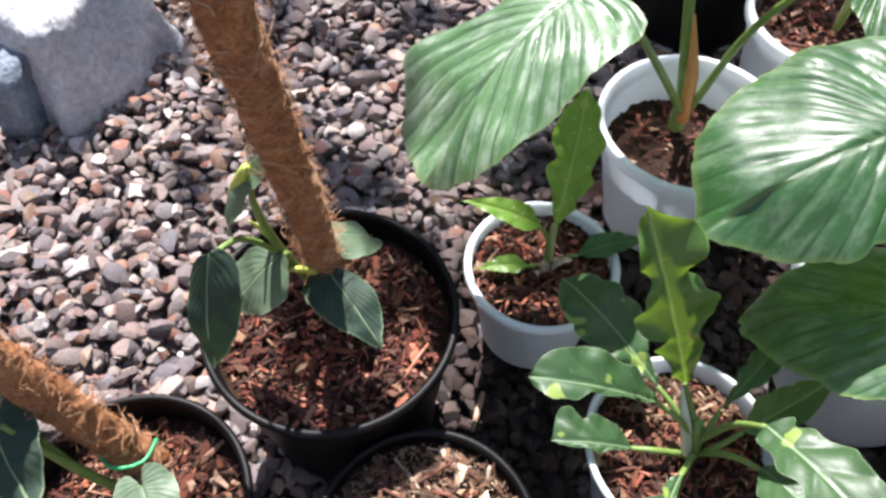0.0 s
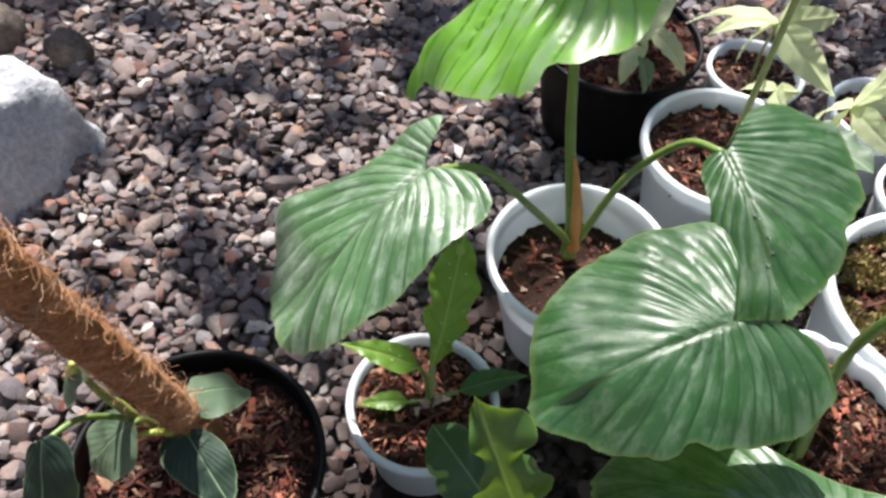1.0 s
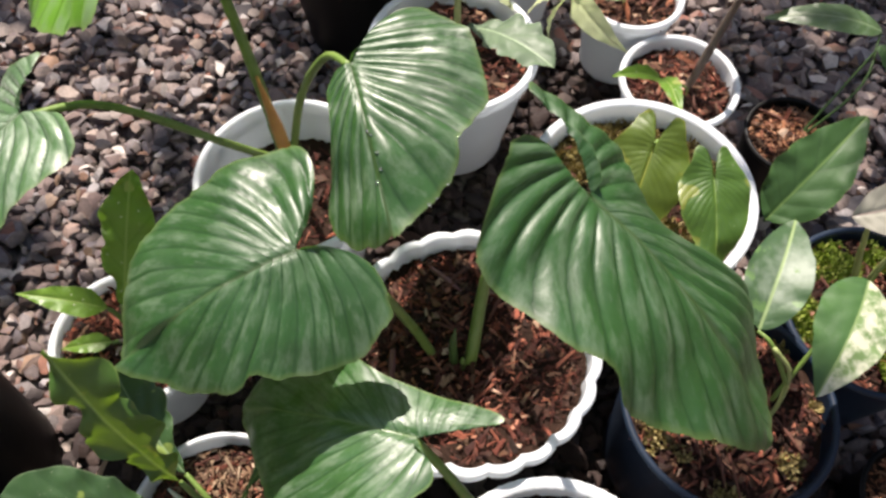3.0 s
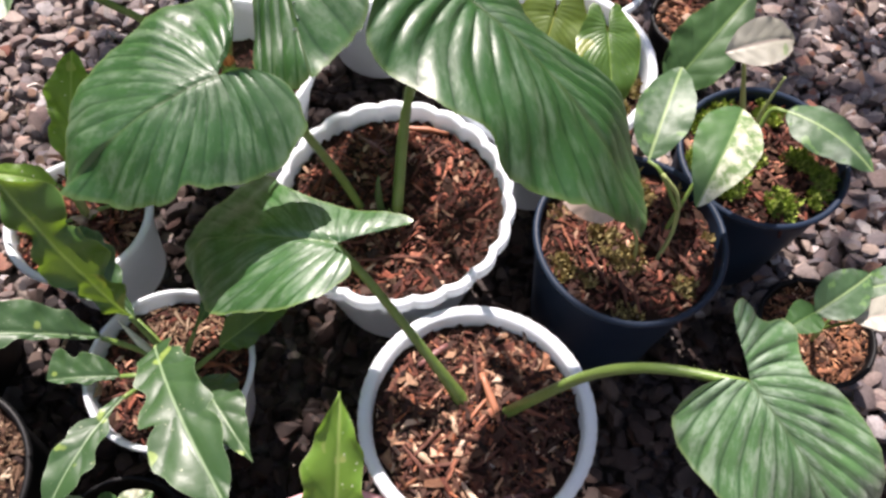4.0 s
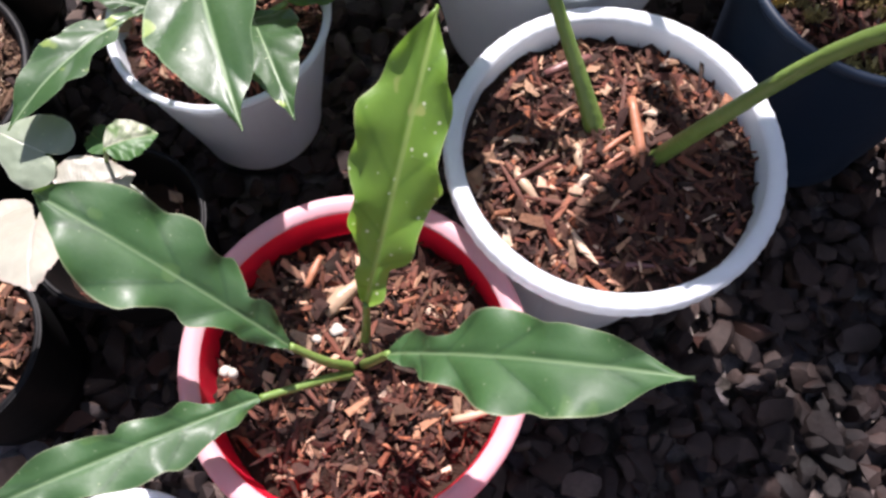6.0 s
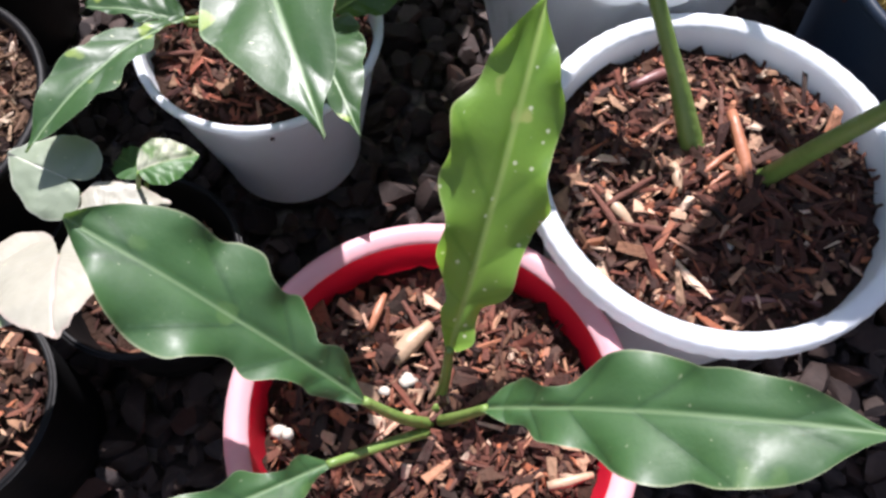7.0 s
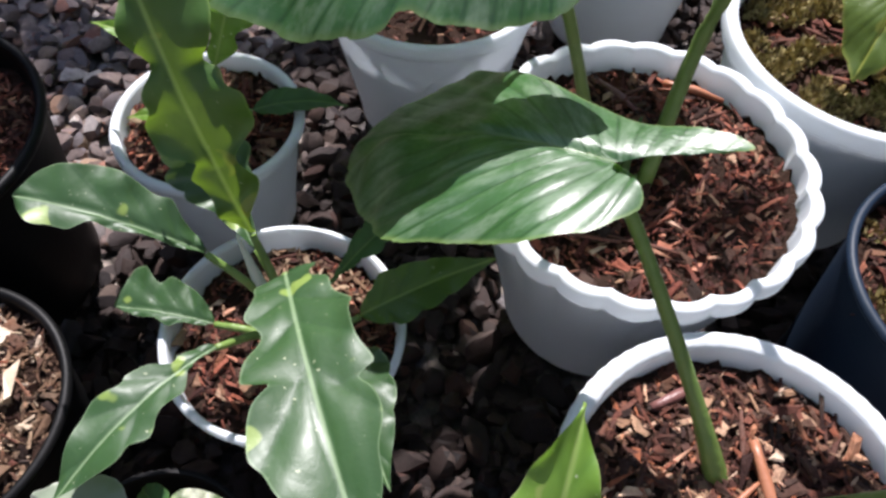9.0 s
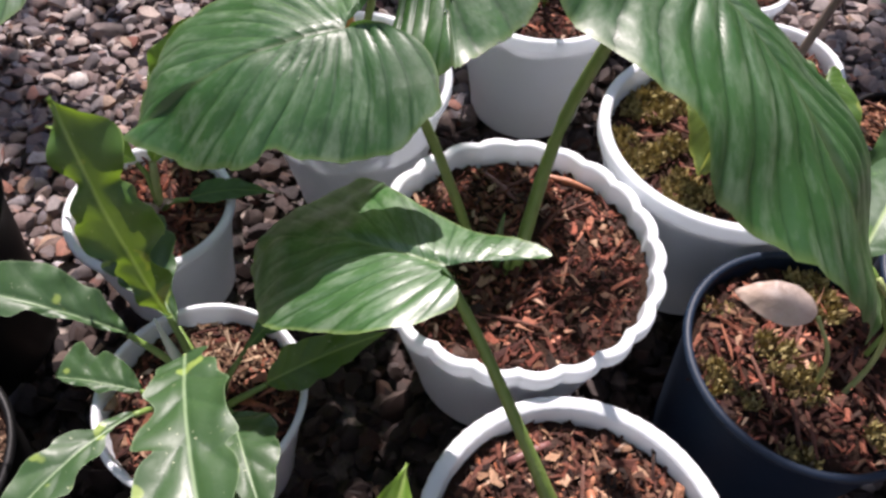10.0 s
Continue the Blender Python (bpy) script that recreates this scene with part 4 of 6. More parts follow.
def gravel():
    rng = random.Random(11)
    shapes, fa = stone_shapes(18, rng)
    # a coarser shape for the buried and far stones
    bm = bmesh.new()
    bmesh.ops.create_icosphere(bm, subdivisions=1, radius=1.0)
    co = np.array([v.co[:] for v in bm.verts])
    fa1 = np.array([[v.index for v in f.verts] for f in bm.faces])
    bm.free()
    low = []
    for k in range(14):
        s = np.array([rng.uniform(0.8, 1.25), rng.uniform(0.65, 0.95), rng.uniform(0.38, 0.65)])
        low.append(np.array([np.clip(c * (1 + 0.3 * noise.noise(Vector(c * 1.3) + Vector((k * 4.3, 1, 0)))), -0.9, 0.9) for c in co]) * s)

    def inside(x, y):
        for (cx, cy), h, r in POTS.values():
            if (x - cx) ** 2 + (y - cy) ** 2 < (r * 0.70 - 0.002) ** 2:
                return True
        return False
    top, under_ = [], []
    step = 0.0168
    y = -0.55
    while y < 1.75:
        x = -1.0
        while x < 1.45:
            px, py = x + rng.uniform(-0.5, 0.5) * step, y + rng.uniform(-0.5, 0.5) * step
            if not inside(px, py):
                size = 0.0128 * math.exp(rng.gauss(0, 0.27))
                near = -0.2 < py < 0.95 and -0.48 < px < 0.90
                (top if near else under_).append((px, py, rng.uniform(-0.010, 0.0), min(size, 0.021)))
            x += step
        y += step
    y = -0.4
    while y < 1.4:
        x = -0.8
        while x < 1.2:
            px, py = x + rng.uniform(-0.5, 0.5) * 0.022, y + rng.uniform(-0.5, 0.5) * 0.022
            if not inside(px, py):
                under_.append((px, py, rng.uniform(-0.020, -0.010), 0.012 * math.exp(rng.gauss(0, 0.2))))
            x += 0.022
        y += 0.022
    # the stones between the pots that the eye passes nearest are single pieces
    rest, single = [], []
    for sp in top:
        near = (0.24 < sp[0] < 0.80 and -0.20 < sp[1] < 0.29) or (-0.02 < sp[0] < 0.09 and 0.26 < sp[1] < 0.40)
        (single if near and len(single) < 300 else rest).append(sp)
    top = rest
    meshes = []
    for k, sh in enumerate(shapes):
        me = bpy.data.meshes.new("stone")
        me.from_pydata([tuple(p) for p in sh], [], [tuple(int(i) for i in f) for f in fa])
        me.materials.append(PEBBLE)
        smooth(me)
        me.update()
        me.set_sharp_from_angle(angle=radians(27))
        meshes.append(me)
    for x, y, z, size in single:
        ob = new("stone", meshes[rng.randrange(len(meshes))])
        ob.matrix_basis = Matrix.LocRotScale((x, y, z), Euler((rng.gauss(0, 0.38), rng.gauss(0, 0.38), rng.uniform(0, 6.283))), (size, size, size))
        ob.parent = GROUND
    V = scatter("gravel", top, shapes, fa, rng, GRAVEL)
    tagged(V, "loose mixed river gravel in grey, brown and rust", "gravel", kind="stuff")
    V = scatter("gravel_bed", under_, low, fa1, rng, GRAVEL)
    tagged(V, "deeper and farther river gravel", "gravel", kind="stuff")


gravel()


def boulder(name, centre, size, mat, label, seed, square=0.0, turn=0.0, sub=4, lean=0.0):
    bm = bmesh.new()
    bmesh.ops.create_icosphere(bm, subdivisions=sub, radius=1.0)
    for v in bm.verts:
        c = v.co.copy()
        if square:
            m = max(abs(c.x), abs(c.y), abs(c.z))
            c = c.lerp(c / m, square)
        d = 1 + 0.16 * noise.noise(c * 1.6 + Vector((seed, 0, 0))) + 0.06 * noise.noise(c * 4.5 + Vector((0, seed, 0))) + 0.03 * noise.noise(c * 11)
        slim = 1 - lean * (0.5 + 0.5 * c.z)
        v.co = Vector((c.x * size[0] * slim, c.y * size[1] * slim, c.z * size[2])) * d
    me = bpy.data.meshes.new(name)
    bm.to_mesh(me)
    bm.free()
    me.materials.append(mat)
    smooth(me)
    ob = new(name, me)
    ob.matrix_world = pose(*centre, 0, 0, turn)
    return tagged(ob, label, "rock")


boulder("rock", (-0.488, 0.850, 0.045), (0.105, 0.128, 0.085), GREYROCK, "rough pale grey block of rock lying on the gravel", 1.0, 0.88, -32, lean=0.42)
boulder("rock", (-0.672, 0.80, 0.045), (0.105, 0.095, 0.085), GREYROCK, "rough pale grey rock beside another rock", 4.0, 0.75, 4, lean=0.4)
boulder("rock", (-0.526, 0.762, 0.03), (0.022, 0.050, 0.060), BLUEGREY, "narrow blue-grey block wedged between rocks", 7.0, 0.9, -4, 3)
boulder("rock", (-0.585, 1.10, 0.02), (0.055, 0.045, 0.045), BROWNROCK, "rounded brown boulder behind the grey rock", 9.0, 0.1, 20, 3)
boulder("rock", (-0.452, 1.065, 0.012), (0.034, 0.030, 0.034), BROWNROCK, "small dark brown boulder on gravel", 13.0, 0.0, 0, 3)

# ---------------------------------------------------------------- pots
WW, BB, NN = (WHITE, WHITE), (BLACK, BLACK), (NAVY, NAVY)


def pot(key, mats, label, **kw):
    (c, h, r) = POTS[key]
    return flower_pot(c, h, r, mats, label, **kw)


pot("coir", BB, "large black plastic pot of reddish bark", taper=0.78, lip=0.008, lip_w=0.004, depth=0.030, chips=REDBARK, chip_n=620, seed=3)
pot("coir_two", BB, "black plastic pot of brown bark", taper=0.78, lip=0.008, lip_w=0.004, depth=0.035, chips=BARK, chip_n=380, seed=4)
pot("mulch", BB, "black plastic pot filled with pale bark mulch", taper=0.78, lip=0.007, lip_w=0.004, depth=0.016, chips=PALEBARK, chip_n=480, seed=5)
pot("small", WW, "small white plastic pot with bark mulch", taper=0.70, lip=0.010, lip_w=0.005, depth=0.018, chips=REDBARK, chip_n=300, seed=6, group="white pots")
pot("ribbed", WW, "white plastic pot with deep dark soil", taper=0.66, lip=0.014, lip_w=0.005, depth=0.056, chips=REDBARK, chip_n=90, seed=7, big=3, group="white pots")
pot("scallop", WW, "white plastic pot with a scalloped rim", taper=0.64, lip=0.016, lip_w=0.006, depth=0.024, scallop=22, panels=22, chips=REDBARK, chip_n=620, chip_size=0.008, big=18, seed=8, group="white pots")
pot("front", WW, "white plastic pot with a beaded rim", taper=0.66, lip=0.014, lip_w=0.008, depth=0.022, panels=24, beads=64, chips=BARK, chip_n=620, chip_size=0.010, seed=9, big=9, group="white pots")
pot("red", (PINK, RED), "red plastic pot with a pale pink rim", taper=0.72, lip=0.013, lip_w=0.009, depth=0.034, soil_dome=0.017, chips=BARK, chip_n=560, chip_size=0.010, seed=10, big=8)
pot("lobed", WW, "small white ribbed plastic pot", taper=0.64, lip=0.006, lip_w=0.003, depth=0.022, panels=20, chips=REDBARK, chip_n=240, pale_back=900, seed=11, big=3, group="white pots")
pot("mossy", NN, "dark blue plastic pot with mossy bark", taper=0.78, lip=0.007, lip_w=0.004, depth=0.020, chips=REDBARK, chip_n=300, seed=12, moss=0.38, big=14, moss_mat=DRYMOSS)
pot("mossy_two", NN, "dark blue plastic pot full of green moss", taper=0.78, lip=0.007, lip_w=0.004, depth=0.018, chips=REDBARK, chip_n=220, seed=13, moss=0.62)
pot("wide", WW, "wide white plastic pot with mossy soil", taper=0.66, lip=0.016, lip_w=0.007, depth=0.030, panels=28, chips=REDBARK, chip_n=200, seed=14, moss=0.8, moss_mat=DRYMOSS, group="white pots")
pot("back", WW, "white plastic pot with brown bark", taper=0.66, lip=0.014, lip_w=0.006, depth=0.028, chips=REDBARK, chip_n=260, seed=15, big=3, group="white pots")
pot("back_two", WW, "small white plastic pot with brown soil", taper=0.7, lip=0.010, lip_w=0.005, depth=0.022, chips=BARK, chip_n=160, seed=16, big=2, group="white pots")
pot("back_three", WW, "small white plastic pot holding a woody stem", taper=0.7, lip=0.010, lip_w=0.005, depth=0.022, chips=REDBARK, chip_n=200, seed=17, big=2, group="white pots")
pot("tall_black", BB, "big black plastic pot with red bark", taper=0.80, lip=0.008, lip_w=0.004, depth=0.014, chips=REDBARK, chip_n=300, chip_size=0.016, seed=18, big=5)
pot("right_black", BB, "small black plastic pot with orange bark", taper=0.78, lip=0.006, lip_w=0.003, depth=0.014, chips=ORANGEBARK, chip_n=220, seed=19, big=2)
pot("clear", BB, "thin black plastic pot with dark soil", taper=0.8, lip=0.004, lip_w=0.002, depth=0.045, chips=BARK, chip_n=24, seed=20, big=1)
pot("far_white", WW, "small white plastic pot behind other pots", taper=0.7, lip=0.010, lip_w=0.005, depth=0.02, chips=BARK, chip_n=120, seed=21, big=1, group="white pots")
pot("low_black", BB, "low black plastic pot with orange bark", taper=0.8, lip=0.005, lip_w=0.003, depth=0.012, chips=ORANGEBARK, chip_n=200, seed=22, big=2)
pot("edge", BB, "small black plastic pot with a leafy plant", taper=0.8, lip=0.004, lip_w=0.002, depth=0.018, chips=BARK, chip_n=120, seed=23, big=1)
pot("edge_white", WW, "small white plastic pot on the gravel", taper=0.7, lip=0.008, lip_w=0.004, depth=0.02, chips=BARK, chip_n=100, seed=24, big=1, group="white pots")


# ---------------------------------------------------------------- plants
def plant(place, label, category="plant"):
    return thing("plant", place, label, category)


def hearted(p, base, tip, side, width, mat, stalk=None, stalk_r=(0.0042, 0.0030), label="", stalk_mat=STEM, **kw):
    lf = under("leaf", heart_leaf("leaf", base, tip, side, width, mat, **kw), p, label)
    if stalk:
        end = Vector(base) - Vector((0, 0, 0.016 * (Vector(tip) - Vector(base)).length + 0.7 * stalk_r[-1]))
        under("leaf_stalk", tube("leaf_stalk", [*stalk, end], stalk_r, stalk_mat), lf)
    return lf


def lanced(p, base, tip, side, width, mat, stalk=None, stalk_r=(0.0030, 0.0020), label="", stalk_mat=STEM, **kw):
    lf = under("leaf", lance_leaf("leaf", base, tip, side, width, mat, **kw), p, label)
    if stalk:
        under("leaf_stalk", tube("leaf_stalk", [*stalk, Vector(base) - Vector((0, 0, 0.0020))], stalk_r, stalk_mat), lf)
    return lf


crng = random.Random(41)
for cx, cy, cs in ((0.020, 0.200, 0.020), (0.038, 0.178, 0.017), (0.026, 0.165, 0.011), (0.004, 0.232, 0.012)):
    tagged(new("bark_chunk", pieces("bark_chunk", crng, 1, TANCHUNK, 0.001, (cx, cy), 0.124, cs, 0.45, 1.3)), "large pale chunk of bark on the mulch", "bark", "bark chunks")

# big ribbed heart-leaved plant in the deep white pot
w = plant((0.245, 0.600, 0.124), "large ribbed heart-leaved plant in a white pot")
under("stem", tube("stem", [(0.245, 0.602, 0.115), (0.243, 0.606, 0.16), (0.238, 0.612, 0.19)], [0.009, 0.0075, 0.005], STEM), w)
under("sheath", tube("sheath", [(0.247, 0.599, 0.13), (0.243, 0.606, 0.19), (0.234, 0.624, 0.245)], [0.0075, 0.0065, 0.001], SHEATH), w, "dry rust-brown leaf sheath")
hearted(w, (0.087, 0.505, 0.360), (-0.018, 0.400, 0.276), (0.147, -0.048, 0.09), (0.95, 1.0), SHEENLEAF, [(0.243, 0.60, 0.14), (0.20, 0.57, 0.22), (0.135, 0.535, 0.325)], bend=0.10, fold=(0.05, 0.10), seed=1, shape=(((-0.02, 0.01), (-0.18, 0.10), (-0.25, 0.17), (-0.12, 0.25), (0.15, 0.35), (0.40, 0.50), (0.55, 0.60), (0.70, 0.51), (0.88, 0.36), (0.98, 0.17), (1, 0)), ((-0.02, 0.03), (-0.09, 0.11), (-0.11, 0.22), (-0.05, 0.35), (0.10, 0.40), (0.34, 0.37), (0.60, 0.33), (0.80, 0.25), (0.95, 0.10), (1, 0))), label="drooping green leaf with pale ribs")
c_leaf = hearted(w, (0.325, 0.533, 0.352), (0.343, 0.393, 0.322), (1, 0.1, 0.05), (0.42, 1.42), HEART, [(0.250, 0.60, 0.14), (0.275, 0.59, 0.25), (0.305, 0.565, 0.325)], bend=0.06, fold=(0.4, -0.02), seed=2, shape=(((0, 0.03), (0.0, 0.08), (0.10, 0.15), (0.30, 0.17), (0.55, 0.22), (0.78, 0.28), (0.92, 0.25), (1.0, 0.14), (1, 0)), ((-0.02, 0.01), (-0.14, 0.14), (-0.26, 0.24), (-0.30, 0.40), (-0.21, 0.54), (-0.05, 0.65), (0.23, 0.68), (0.43, 0.62), (0.56, 0.47), (0.71, 0.40), (0.85, 0.27), (0.95, 0.10), (1, 0))), label="dark green ribbed leaf folded along one side")
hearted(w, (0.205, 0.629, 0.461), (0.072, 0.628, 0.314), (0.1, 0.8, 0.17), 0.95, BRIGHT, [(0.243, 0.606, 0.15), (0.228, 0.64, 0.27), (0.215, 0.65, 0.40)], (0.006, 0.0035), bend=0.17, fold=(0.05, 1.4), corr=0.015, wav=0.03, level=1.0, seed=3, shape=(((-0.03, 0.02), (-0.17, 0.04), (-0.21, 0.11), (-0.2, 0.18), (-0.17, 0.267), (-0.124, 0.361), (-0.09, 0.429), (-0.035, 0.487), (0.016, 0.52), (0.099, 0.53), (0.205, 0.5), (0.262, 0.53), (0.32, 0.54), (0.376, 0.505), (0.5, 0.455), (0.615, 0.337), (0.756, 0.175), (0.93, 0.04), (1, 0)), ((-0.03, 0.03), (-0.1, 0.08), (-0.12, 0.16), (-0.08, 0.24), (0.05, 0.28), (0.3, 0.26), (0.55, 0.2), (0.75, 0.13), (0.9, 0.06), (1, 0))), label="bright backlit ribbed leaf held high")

# scalloped pot
s = plant((0.395, 0.345, 0.163), "ribbed heart-leaved plant in a scalloped white pot")
under("stem", tube("stem", [(0.392, 0.350, 0.150), (0.392, 0.350, 0.180)], [0.008, 0.001], STEM, count=6), s)
under("sprout", tube("sprout", [(0.385, 0.352, 0.165), (0.384, 0.356, 0.20), (0.386, 0.360, 0.222)], [0.004, 0.0032, 0.0008], DARKSTEM), s, "small pointed green sprout")
hearted(s, (0.281, 0.363, 0.374), (0.155, 0.321, 0.315), (0.054, 0.156, 0.042), (1.12, 1.18), HEART, [(0.368, 0.362, 0.165), (0.350, 0.366, 0.23), (0.318, 0.368, 0.32)], bend=0.10, fold=(0.34, 0.05), seed=4, shape=(((-0.03, 0.01), (-0.15, 0.08), (-0.24, 0.18), (-0.25, 0.30), (-0.20, 0.43), (-0.05, 0.49), (0.13, 0.48), (0.30, 0.44), (0.42, 0.37), (0.50, 0.39), (0.66, 0.32), (0.84, 0.17), (1, 0)), ((-0.03, 0.03), (-0.10, 0.13), (-0.19, 0.28), (-0.21, 0.45), (-0.13, 0.57), (0.10, 0.60), (0.30, 0.58), (0.44, 0.575), (0.62, 0.52), (0.78, 0.41), (0.90, 0.25), (0.97, 0.10), (1, 0))), label="broad green heart-shaped leaf with raised ribs")
hearted(s, (0.457, 0.340, 0.437), (0.560, 0.215, 0.318), (0.064, 0.038, -0.032), (0.98, 0.62), HEART, [(0.398, 0.348, 0.165), (0.420, 0.40, 0.27), (0.445, 0.385, 0.385)], (0.0055, 0.0032), bend=0.10, fold=(0.05, 0.18), seed=5, shape=(((-0.03, 0.01), (-0.13, 0.01), (-0.24, 0.05), (-0.28, 0.12), (-0.24, 0.21), (-0.15, 0.37), (-0.06, 0.40), (0.16, 0.41), (0.28, 0.37), (0.42, 0.385), (0.56, 0.33), (0.72, 0.22), (0.88, 0.09), (1, 0)), ((-0.03, 0.03), (-0.13, 0.08), (-0.25, 0.09), (-0.33, 0.11), (-0.33, 0.15), (-0.26, 0.17), (-0.15, 0.165), (-0.04, 0.21), (0.08, 0.18), (0.23, 0.18), (0.43, 0.26), (0.60, 0.32), (0.75, 0.30), (0.88, 0.20), (0.96, 0.08), (1, 0))), label="long drooping green leaf with raised ribs")

# front white pot
f = plant((0.440, 0.158, 0.148), "young heart-leaved plant in a beaded white pot")
hearted(f, (0.343, 0.256, 0.304), (0.212, 0.317, 0.213), (0.036, 0.119, 0.002), (0.62, 0.82), FOLDGREEN, [(0.429, 0.163, 0.148), (0.405, 0.190, 0.197), (0.367, 0.233, 0.263)], stalk_r=(0.0070, 0.0042, 0.0035, 0.0030), bend=0.13, level=0.7, fold=(-0.20, 0.08), turn=(0.6, 0.1), corr=0.004, seed=6, shape=(((-0.02, 0.03), (-0.10, 0.08), (-0.12, 0.16), (-0.05, 0.26), (0.08, 0.33), (0.25, 0.34), (0.40, 0.35), (0.52, 0.36), (0.63, 0.30), (0.80, 0.20), (0.95, 0.07), (1, 0)), ((0.0, 0.02), (-0.10, 0.07), (-0.28, 0.11), (-0.27, 0.155), (-0.08, 0.175), (0.16, 0.21), (0.34, 0.27), (0.48, 0.36), (0.60, 0.39), (0.70, 0.34), (0.80, 0.24), (0.92, 0.10), (1, 0))), label="green leaf folded along its midrib")
hearted(f, (0.573, 0.088, 0.365), (0.626, -0.012, 0.298), (0.122, -0.017, -0.009), (0.76, 0.92), SHEENLEAF, [(0.457, 0.153, 0.132), (0.477, 0.141, 0.217), (0.501, 0.128, 0.299), (0.530, 0.112, 0.343)], (0.0054, 0.0040, 0.0036, 0.0030), bend=0.13, fold=(0.12, 0.12), seed=7, corr=0.010, shape=(((-0.02, 0.02), (-0.08, 0.10), (-0.10, 0.20), (-0.06, 0.32), (0.05, 0.40), (0.22, 0.42), (0.42, 0.38), (0.60, 0.28), (0.72, 0.19), (0.86, 0.11), (0.97, 0.02), (1, 0)), ((-0.02, 0.02), (-0.16, 0.07), (-0.29, 0.09), (-0.34, 0.15), (-0.28, 0.19), (-0.18, 0.205), (-0.12, 0.30), (-0.04, 0.31), (0.04, 0.25), (0.12, 0.24), (0.24, 0.31), (0.45, 0.345), (0.65, 0.30), (0.85, 0.21), (0.97, 0.09), (1, 0))), label="heart-shaped leaf with deep ribs, arching over the rim")

# red pot
r = plant((0.297, 0.022, 0.128), "young lobed plant in a red pot")
under("stem", tube("stem", [(0.297, 0.020, 0.120), (0.297, 0.024, 0.142)], [0.006, 0.001], STEM, count=6), r)
lanced(r, (0.302, 0.042, 0.178), (0.332, 0.152, 0.279), (1, 0.05, -0.05), 0.066, YOUNG, [(0.299, 0.030, 0.135), (0.301, 0.035, 0.155)], profile="paddle", teeth=0.20, teeth_n=4, bend=0.06, wav=0.06, ribs=0.013, seed=1, shape=(((0.052, 0.036), (0.12, 0.06), (0.156, 0.052), (0.218, 0.08), (0.277, 0.112), (0.321, 0.121), (0.39, 0.116), (0.448, 0.146), (0.501, 0.16), (0.57, 0.15), (0.633, 0.166), (0.68, 0.172), (0.72, 0.14), (0.757, 0.118), (0.835, 0.104), (0.905, 0.068), (0.971, 0.02)), ((0.038, 0.057), (0.093, 0.052), (0.146, 0.055), (0.18, 0.09), (0.223, 0.111), (0.295, 0.11), (0.343, 0.117), (0.408, 0.132), (0.47, 0.147), (0.508, 0.13), (0.558, 0.109), (0.614, 0.113), (0.695, 0.12), (0.756, 0.104), (0.801, 0.077), (0.86, 0.062), (0.905, 0.038), (0.96, 0.01))), label="upright young yellow-green leaf with wavy rim")
lanced(r, (0.318, 0.012, 0.196), (0.440, -0.007, 0.273), (0.1, 1, 0.05), 0.050, GLOSSY, [(0.300, 0.018, 0.137), (0.307, 0.014, 0.165)], profile="spear", teeth=0.28, teeth_n=5, bend=0.08, wav=0.06, ribs=0.013, seed=2, shape=(((0.076, 0.044), (0.134, 0.048), (0.19, 0.088), (0.259, 0.098), (0.333, 0.105), (0.405, 0.147), (0.476, 0.17), (0.534, 0.168), (0.585, 0.152), (0.651, 0.162), (0.727, 0.15), (0.813, 0.117), (0.89, 0.062), (0.95, 0.021)), ((0.055, 0.062), (0.13, 0.075), (0.2, 0.05), (0.265, 0.062), (0.314, 0.095), (0.404, 0.134), (0.491, 0.141), (0.57, 0.116), (0.61, 0.102), (0.674, 0.106), (0.775, 0.091), (0.872, 0.051), (0.945, 0.014))), label="green pointed leaf with wavy rim")
lanced(r, (0.267, 0.015, 0.185), (0.158, 0.061, 0.250), (0.3, 1, 0.1), 0.066, GLOSSY, [(0.294, 0.016, 0.137), (0.282, 0.013, 0.162)], profile="paddle", teeth=0.30, teeth_n=4, bend=0.06, wav=0.06, ribs=0.013, seed=3, shape=(((0.048, 0.037), (0.106, 0.054), (0.162, 0.072), (0.206, 0.066), (0.282, 0.088), (0.355, 0.131), (0.43, 0.108), (0.525, 0.155), (0.58, 0.195), (0.66, 0.2), (0.74, 0.178), (0.8, 0.15), (0.865, 0.102), (0.944, 0.045)), ((0.113, 0.071), (0.172, 0.085), (0.225, 0.066), (0.265, 0.103), (0.339, 0.153), (0.39, 0.135), (0.45, 0.145), (0.505, 0.19), (0.574, 0.19), (0.623, 0.168), (0.708, 0.17), (0.785, 0.163), (0.85, 0.141), (0.909, 0.105), (0.957, 0.06))), label="green pointed leaf with wavy rim")
lanced(r, (0.253, -0.010, 0.172), (0.140, -0.075, 0.200), (-0.5, 1, 0.1), 0.040, GLOSSY, [(0.293, 0.012, 0.137), (0.280, 0.004, 0.155)], profile="paddle", teeth=0.18, teeth_n=5, bend=0.05, wav=0.06, ribs=0.013, seed=4, shape=(((0.05, 0.03), (0.11, 0.07), (0.17, 0.078), (0.25, 0.105), (0.334, 0.143), (0.385, 0.128), (0.426, 0.131), (0.494, 0.136), (0.58, 0.118), (0.67, 0.094), (0.8, 0.06), (0.92, 0.025)), ((0.03, 0.035), (0.065, 0.057), (0.105, 0.048), (0.13, 0.033), (0.197, 0.055), (0.257, 0.087), (0.306, 0.069), (0.35, 0.065), (0.424, 0.088), (0.478, 0.089), (0.506, 0.066), (0.573, 0.087), (0.66, 0.103), (0.74, 0.097), (0.83, 0.067), (0.93, 0.03))), label="narrow green leaf with wavy rim")

